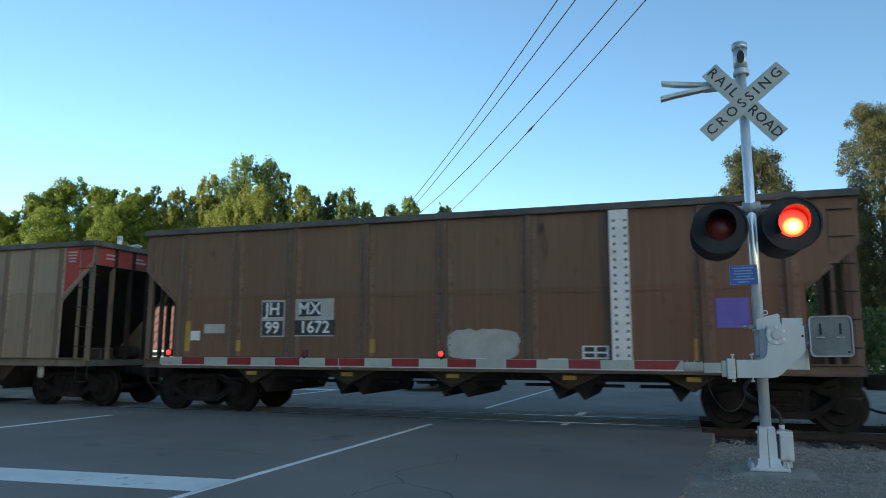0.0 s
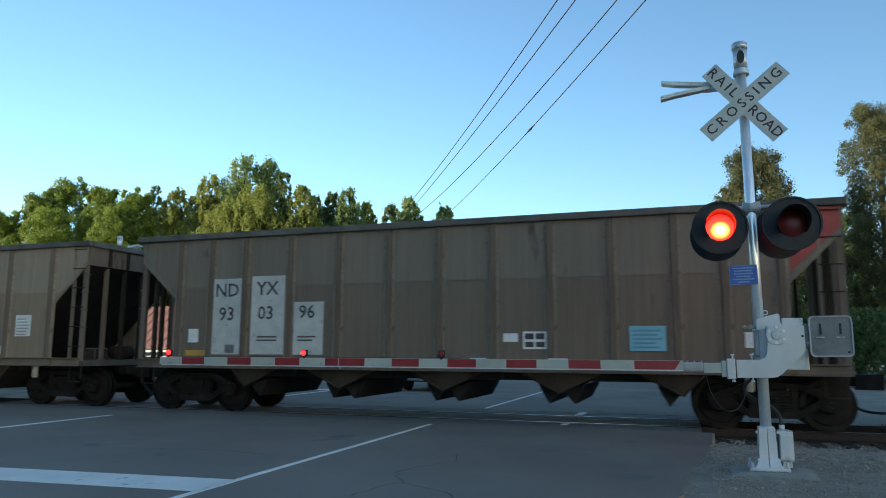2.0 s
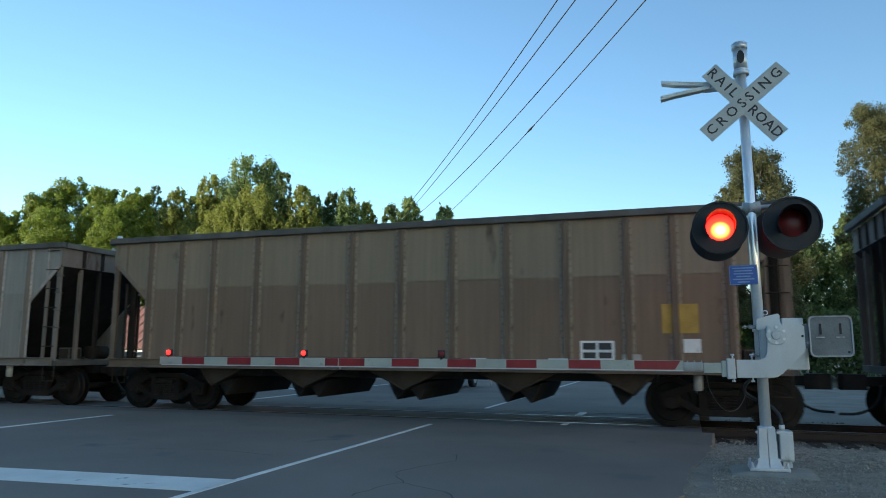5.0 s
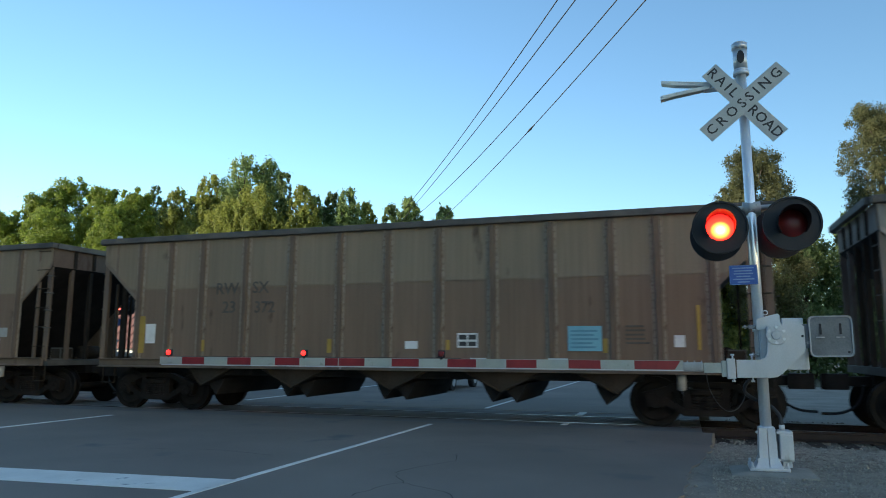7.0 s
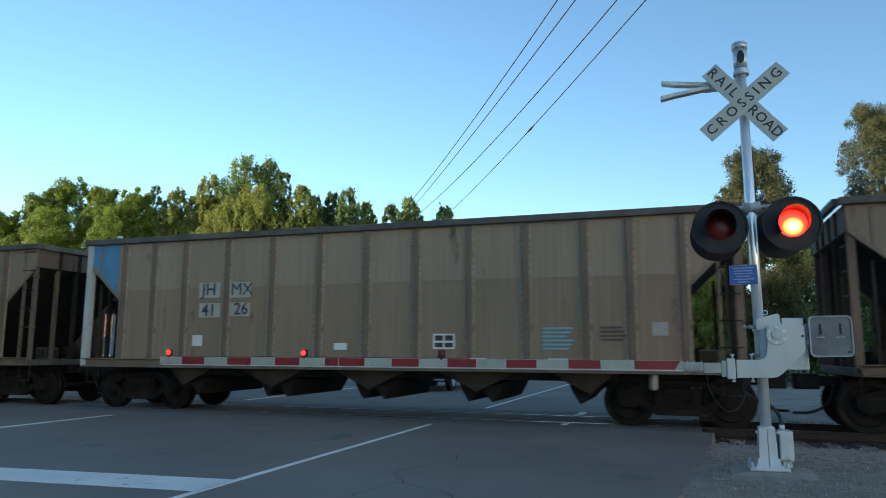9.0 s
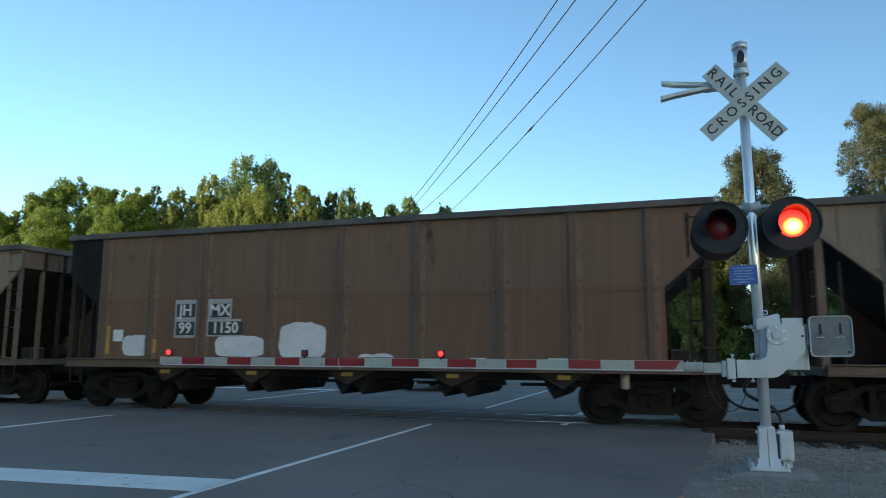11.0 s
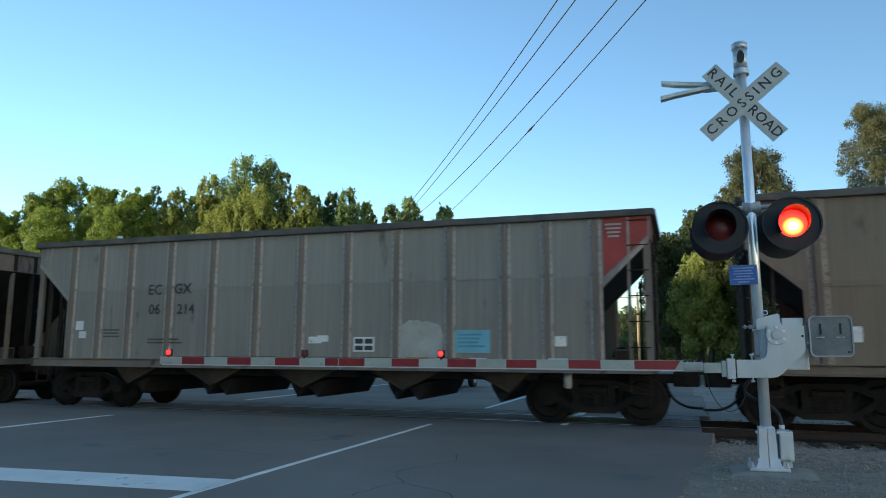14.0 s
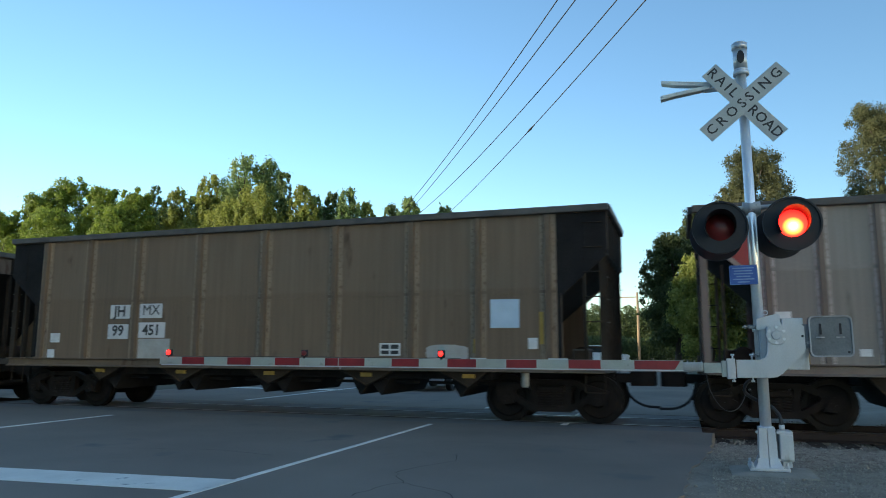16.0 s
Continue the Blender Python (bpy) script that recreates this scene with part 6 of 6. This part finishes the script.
letters(CARS[8], "RW", -3.82, 2.70, 0.34, FADED)
letters(CARS[8], "SX", -2.94, 2.71, 0.34, FADED)
letters(CARS[8], "23", -3.89, 2.33, 0.34, FADED)
letters(CARS[8], "134", -2.83, 2.34, 0.34, FADED)
plate(CARS[8], "placard", -5.82, 1.72, 0.26, 0.48, WHITE, "small white placard")
plate(CARS[8], "placard", -0.53, 1.47, 0.25, 0.14, WHITE, "small white placard")
data_box(CARS[8], 1.74, 1.57, 0.44, 0.30)
plate(CARS[8], "notice", 4.01, 1.60, 0.60, 0.44, SKYBLUE, "pale blue printed notice")
fine_print(CARS[8], 4.01, 1.73, 0.50, 4, BLUEPRINT, 0.075, 0.008)
plate(CARS[8], "paint_panel", 5.86, 1.79, 0.31, 0.23, PALE, "faded white painted panel")
plate(CARS[8], "placard", 5.70, 1.55, 0.18, 0.19, WHITE, "small white placard")
plate(CARS[8], "paint_mark", -4.32, 1.53, 0.15, 0.44, YELLOW, "yellow paint mark")
plate(CARS[8], "paint_mark", 2.15, 1.51, 0.09, 0.28, YELLOW, "yellow paint mark")
plate(CARS[9], "paint_panel", -3.76, 2.70, 0.56, 0.34, PALE, "faded white painted panel")
plate(CARS[9], "paint_panel", -2.97, 2.69, 0.54, 0.34, PALE, "faded white painted panel")
plate(CARS[9], "paint_panel", -3.74, 2.25, 0.56, 0.32, PALE, "faded white painted panel")
plate(CARS[9], "paint_panel", -2.96, 2.26, 0.52, 0.30, PALE, "faded white painted panel")
letters(CARS[9], "JH", -3.77, 2.70, 0.38, INK)
letters(CARS[9], "MX", -2.92, 2.69, 0.38, INK)
letters(CARS[9], "41", -3.76, 2.24, 0.38, INK)
letters(CARS[9], "26", -2.92, 2.26, 0.37, INK)
plate(CARS[9], "placard", -4.03, 1.58, 0.26, 0.24, WHITE, "small white placard")
plate(CARS[9], "placard", -0.49, 1.46, 0.29, 0.14, WHITE, "small white placard")
data_box(CARS[9], 1.77, 1.56, 0.45, 0.30)
fine_print(CARS[9], 4.03, 1.80, 0.60, 6, SKYBLUE)
plate(CARS[9], "paint_panel", 5.85, 1.78, 0.28, 0.24, PALE, "faded white painted panel")
fine_print(CARS[9], 5.03, 1.81, 0.47, 4, FADED)
letters(CARS[10], "RW", -3.86, 2.71, 0.36, FADED)
letters(CARS[10], "SX", -2.93, 2.72, 0.36, FADED)
data_box(CARS[10], 1.69, 1.58, 0.42, 0.28)
plate(CARS[10], "notice", 3.94, 1.61, 0.62, 0.46, SKYBLUE, "pale blue printed notice")
fine_print(CARS[10], 3.94, 1.75, 0.52, 5, BLUEPRINT, 0.075, 0.008)
plate(CARS[10], "placard", 0.52, 1.49, 0.27, 0.15, WHITE, "small white placard")
plate(CARS[11], "paint_panel", -3.88, 2.07, 0.57, 0.85, PALE, "faded white painted panel")
plate(CARS[11], "paint_panel", -2.97, 2.28, 0.61, 0.44, PALE, "faded white painted panel")
plate(CARS[11], "paint_panel", -2.85, 1.86, 0.88, 0.38, PALE, "faded white painted panel")
number_box(CARS[11], "JH", -3.87, 2.25, 0.35)
number_box(CARS[11], "MX", -2.96, 2.24, 0.35)
number_box(CARS[11], "99", -3.87, 1.85, 0.35)
number_box(CARS[11], "1150", -2.81, 1.85, 0.34)
plate(CARS[11], "placard", -5.74, 1.70, 0.28, 0.27, WHITE, "small white placard")
ragged_patch(CARS[11], -5.22, 1.47, 0.76, 0.50, PATCHWHITE, 3, "brushed-on patch of pale paint")
ragged_patch(CARS[11], -2.43, 1.46, 1.27, 0.51, PATCHWHITE, 4, "brushed-on patch of pale paint")
ragged_patch(CARS[11], -0.89, 1.57, 1.14, 0.82, PATCHWHITE, 5, "brushed-on patch of pale paint")
ragged_patch(CARS[11], 0.82, 1.15, 0.82, 0.36, PATCHWHITE, 6, "brushed-on patch of pale paint")
plate(CARS[11], "paint_mark", -4.69, 1.46, 0.09, 0.30, YELLOW, "yellow paint mark")
plate(CARS[11], "paint_mark", -6.03, 1.60, 0.10, 0.65, YELLOW, "yellow paint mark")
letters(CARS[12], "RW", -3.80, 2.74, 0.34, FADED)
letters(CARS[12], "SX", -2.94, 2.74, 0.34, FADED)
letters(CARS[12], "23", -3.72, 2.28, 0.34, FADED)
letters(CARS[12], "112", -2.83, 2.28, 0.33, FADED)
plate(CARS[12], "placard", -5.84, 1.87, 0.28, 0.26, WHITE, "small white placard")
plate(CARS[12], "placard", -5.87, 1.65, 0.18, 0.15, WHITE, "small white placard")
plate(CARS[12], "placard", -4.82, 1.37, 0.34, 0.26, WHITE, "small white placard")
plate(CARS[12], "paint_mark", -4.27, 1.55, 0.09, 0.32, YELLOW, "yellow paint mark")
plate(CARS[12], "paint_mark", -6.05, 1.72, 0.10, 0.67, YELLOW, "yellow paint mark")
plate(CARS[12], "placard", 0.44, 1.42, 0.26, 0.13, WHITE, "small white placard")
data_box(CARS[12], 1.60, 1.51, 0.49, 0.30)
plate(CARS[12], "notice", 3.89, 1.58, 0.68, 0.42, SKYBLUE, "pale blue printed notice")
fine_print(CARS[12], 3.89, 1.70, 0.57, 4, BLUEPRINT, 0.075, 0.008)
plate(CARS[12], "placard", 5.59, 1.54, 0.21, 0.21, WHITE, "small white placard")
plate(CARS[12], "paint_panel", 0.18, 1.16, 0.27, 0.16, PALE, "faded white painted panel")
plate(CARS[12], "paint_panel", 2.45, 1.18, 0.29, 0.15, PALE, "faded white painted panel")
plate(CARS[12], "paint_panel", 3.04, 1.16, 0.27, 0.15, PALE, "faded white painted panel")
letters(CARS[13], "JH", -3.84, 2.28, 0.33, INK)
letters(CARS[13], "MX", -2.92, 2.28, 0.32, INK)
letters(CARS[13], "99", -3.85, 1.84, 0.32, INK)
letters(CARS[13], "1422", -2.76, 1.85, 0.32, INK)
plate(CARS[13], "placard", -5.76, 1.67, 0.30, 0.26, WHITE, "small white placard")
plate(CARS[13], "paint_panel", -2.71, 1.61, 0.48, 0.17, PALE, "faded white painted panel")
data_box(CARS[13], 2.91, 1.32, 0.54, 0.35)
plate(CARS[13], "notice", 5.30, 2.08, 0.63, 0.53, PALEBLUE, "pale printed notice")
plate(CARS[13], "placard", 5.88, 1.48, 0.21, 0.21, WHITE, "small white placard")
plate(CARS[13], "paint_mark", 6.00, 1.68, 0.16, 0.86, YELLOW, "yellow paint mark")
letters(CARS[14], "EC", -3.71, 2.73, 0.33, INK)
letters(CARS[14], "GX", -2.95, 2.74, 0.33, INK)
letters(CARS[14], "06", -3.70, 2.28, 0.33, INK)
letters(CARS[14], "214", -2.84, 2.28, 0.32, INK)
plate(CARS[14], "placard", -5.86, 1.94, 0.23, 0.21, WHITE, "small white placard")
plate(CARS[14], "placard", -5.76, 1.72, 0.21, 0.16, WHITE, "small white placard")
plate(CARS[14], "placard", 0.64, 1.62, 0.25, 0.13, WHITE, "small white placard")
fine_print(CARS[14], -4.90, 1.83, 0.48, 3, FADED)
fine_print(CARS[14], -3.30, 1.61, 1.10, 2, FADED)
ragged_patch(CARS[14], 2.76, 1.51, 1.09, 0.97, PALE, 11, "brushed-on patch of pale paint")
plate(CARS[14], "notice", 3.89, 1.56, 0.71, 0.44, SKYBLUE, "pale blue printed notice")
fine_print(CARS[14], 3.89, 1.69, 0.59, 4, BLUEPRINT, 0.075, 0.008)
data_box(CARS[14], 1.58, 1.50, 0.47, 0.30)
plate(CARS[14], "placard", 5.60, 1.56, 0.22, 0.19, WHITE, "small white placard")
plate(CARS[14], "placard", 0.46, 1.59, 0.31, 0.14, WHITE, "small white placard")
plate(CARS[14], "paint_mark", 2.74, 1.18, 0.46, 0.15, YELLOW, "yellow paint mark")
letters(CARS[15], "EC", -3.74, 2.73, 0.34, INK)
letters(CARS[15], "GX", -2.95, 2.74, 0.34, INK)
letters(CARS[15], "06", -3.74, 2.28, 0.34, INK)
letters(CARS[15], "150", -2.83, 2.29, 0.33, INK)
plate(CARS[15], "placard", -5.97, 1.95, 0.25, 0.22, WHITE, "small white placard")
plate(CARS[15], "placard", -5.85, 1.71, 0.23, 0.18, WHITE, "small white placard")
plate(CARS[15], "placard", -4.77, 1.37, 0.18, 0.12, WHITE, "small white placard")
plate(CARS[15], "paint_mark", -5.87, 1.26, 0.51, 0.24, YELLOW, "yellow paint mark")
plate(CARS[15], "placard", -0.56, 1.65, 0.32, 0.16, WHITE, "small white placard")
data_box(CARS[15], 1.73, 1.58, 0.44, 0.29)
ragged_patch(CARS[15], 2.88, 1.66, 0.94, 0.98, PALE, 21, "brushed-on patch of pale paint")
plate(CARS[15], "notice", 4.02, 1.63, 0.58, 0.47, SKYBLUE, "pale blue printed notice")
fine_print(CARS[15], 4.02, 1.77, 0.49, 5, BLUEPRINT, 0.075, 0.008)
plate(CARS[15], "placard", 5.67, 1.64, 0.19, 0.19, WHITE, "small white placard")
plate(CARS[15], "paint_panel", 4.80, 1.40, 0.18, 0.12, PALE, "faded white painted panel")
fine_print(CARS[15], 3.96, 2.14, 0.55, 3, FADED)
plate(CARS[15], "paint_mark", 5.79, 1.20, 0.56, 0.14, YELLOW, "yellow paint mark")
chalk_mark(CARS[15], -1.97, 1.25)
plate(CARS[16], "paint_panel", -3.87, 2.25, 0.57, 0.32, PATCHWHITE, "faded white painted panel")
plate(CARS[16], "paint_panel", -2.99, 2.26, 0.63, 0.33, PATCHWHITE, "faded white painted panel")
plate(CARS[16], "paint_panel", -3.90, 1.79, 0.59, 0.34, PATCHWHITE, "faded white painted panel")
plate(CARS[16], "paint_panel", -2.94, 1.82, 0.74, 0.35, PATCHWHITE, "faded white painted panel")
letters(CARS[16], "JH", -3.87, 2.25, 0.34, INK, 0.008)
letters(CARS[16], "MX", -2.98, 2.27, 0.33, INK, 0.008)
letters(CARS[16], "99", -3.90, 1.80, 0.34, INK, 0.008)
letters(CARS[16], "451", -2.95, 1.81, 0.33, INK, 0.008)
plate(CARS[16], "paint_panel", -2.86, 1.32, 0.88, 0.61, PALE, "faded white painted panel")
plate(CARS[16], "placard", -5.78, 1.65, 0.29, 0.22, WHITE, "small white placard")
plate(CARS[16], "placard", -5.88, 1.27, 0.22, 0.21, WHITE, "small white placard")
plate(CARS[16], "notice", 5.35, 2.09, 0.57, 0.55, PALEBLUE, "pale printed notice")
data_box(CARS[16], 2.97, 1.40, 0.45, 0.25)
ragged_patch(CARS[16], 4.18, 1.34, 0.91, 0.32, PALE, 31, "brushed-on patch of pale paint")
plate(CARS[16], "placard", 5.89, 1.52, 0.18, 0.21, WHITE, "small white placard")
plate(CARS[16], "paint_mark", 6.06, 1.81, 0.08, 0.61, YELLOW, "yellow paint mark")
plate(CARS[16], "paint_mark", 4.76, 1.47, 0.08, 0.27, YELLOW, "yellow paint mark")
for n in (1, 2, 4, 14):
    corner_paint(CARS[n], "B", True, REDPAINT)
corner_paint(CARS[15], "B", False, REDPAINT)
corner_paint(CARS[9], "B", False, BLUEPAINT, False)
white_post(CARS[4])
white_post(CARS[9])
dark_end(CARS[11], False)
dark_end(CARS[16], False)
dark_end(CARS[16], True)
# one rib of the dark car is painted white
bm = bmesh.new()
box(bm, 3.40 - 0.17, 3.40 + 0.17, -SIDE_Y - 0.145, -SIDE_Y - 0.014, 1.16, 3.97, 0.004)
part("white_strap", bm, WHITE, CARS[0], "white-painted strap with bolt holes")
for k in range(18):
    for u in (-0.10, 0.10):
        plate(CARS[0], "bolt_hole", 3.42 + u, 1.3 + k * 0.145, 0.05, 0.05, CHORD, lift=0.133)


# ---- what moves ----
LAG = ((0.0, 0.0), (3.0, 0.06), (3.5, -0.41), (4.2, -0.36), (6.5, -0.18), (8.0, -0.09), (9.0, -0.09), (11.5, 0.05), (16.0, 0.10))


def train_at(t):
    """How far the train has come, the near end of the first full car; it checks a little after three seconds."""
    lag = float(np.interp(t, [a for a, _ in LAG], [b for _, b in LAG]))
    return -11.75 + 16.09 * t - 0.0109 * t * t + lag


def motions():
    for n, car in CARS.items():
        home = 7.3 - CAR_PITCH * n
        walk(car, [(t, pose(train_at(t) + home, TRACK_Y, 0)) for t in (0, 1, 2, 2.6, 3, 3.5, 4.2, 5, 6.5, 8, 9, 10, 11.5, 13, 14.5, 16)])
        # wheels roll while the car passes the crossing
        mid = (CAR_PITCH * n - 2.0) / 15.95
        t0, t1 = max(0.0, mid - 1.1), min(16.0, mid + 2.1)
        if t1 <= t0:
            continue
        times = [0.0] if t0 > 0 else []
        k0, k1 = round(t0 * FPS), round(t1 * FPS)
        times += [k / FPS for k in range(k0, k1 + 1)] + ([16.0] if k1 < 16 * FPS else [])
        for truck in [c for c in car.children if c.name.startswith("truck")]:
            for ws in truck.children:
                x, _, z = ws.matrix_basis.translation
                walk(ws, [(t, pose(x, 0, z, 0, math.degrees((train_at(min(max(t, k0 / FPS), k1 / FPS))) / 0.457) % 360, 0)) for t in times])
    # flashers: each optic turns its lit face out and in to stand for on and off, left and right by turns
    first, half = 0.98, 0.5355
    early = {0: 0.867, 1: 1.533, 13: 7.867, 14: 8.367, 15: 9.033, 28: 15.867}
    early_arm = {**early, 1: 1.367, 15: 8.867}
    for side, lit in (("left", False), ("right", True)):
        for ob, at, out in LAMPS[side]:
            angle = 0 if lit else 180
            plan = early_arm if "arm_lamp" in ob.parent.name else early
            rows = [(0.0, pose(*at, 0, 0, out + angle))]
            for k in range(-1, 29):
                t = plan.get(k, first + k * half - 0.05)
                for q in range(4):
                    rows.append((round(t * FPS + q) / FPS, pose(*at, 0, 0, out + angle + 60 * q)))
                angle += 180
            rows.append((16.0, rows[-1][1]))
            walk(ob, rows)


motions()
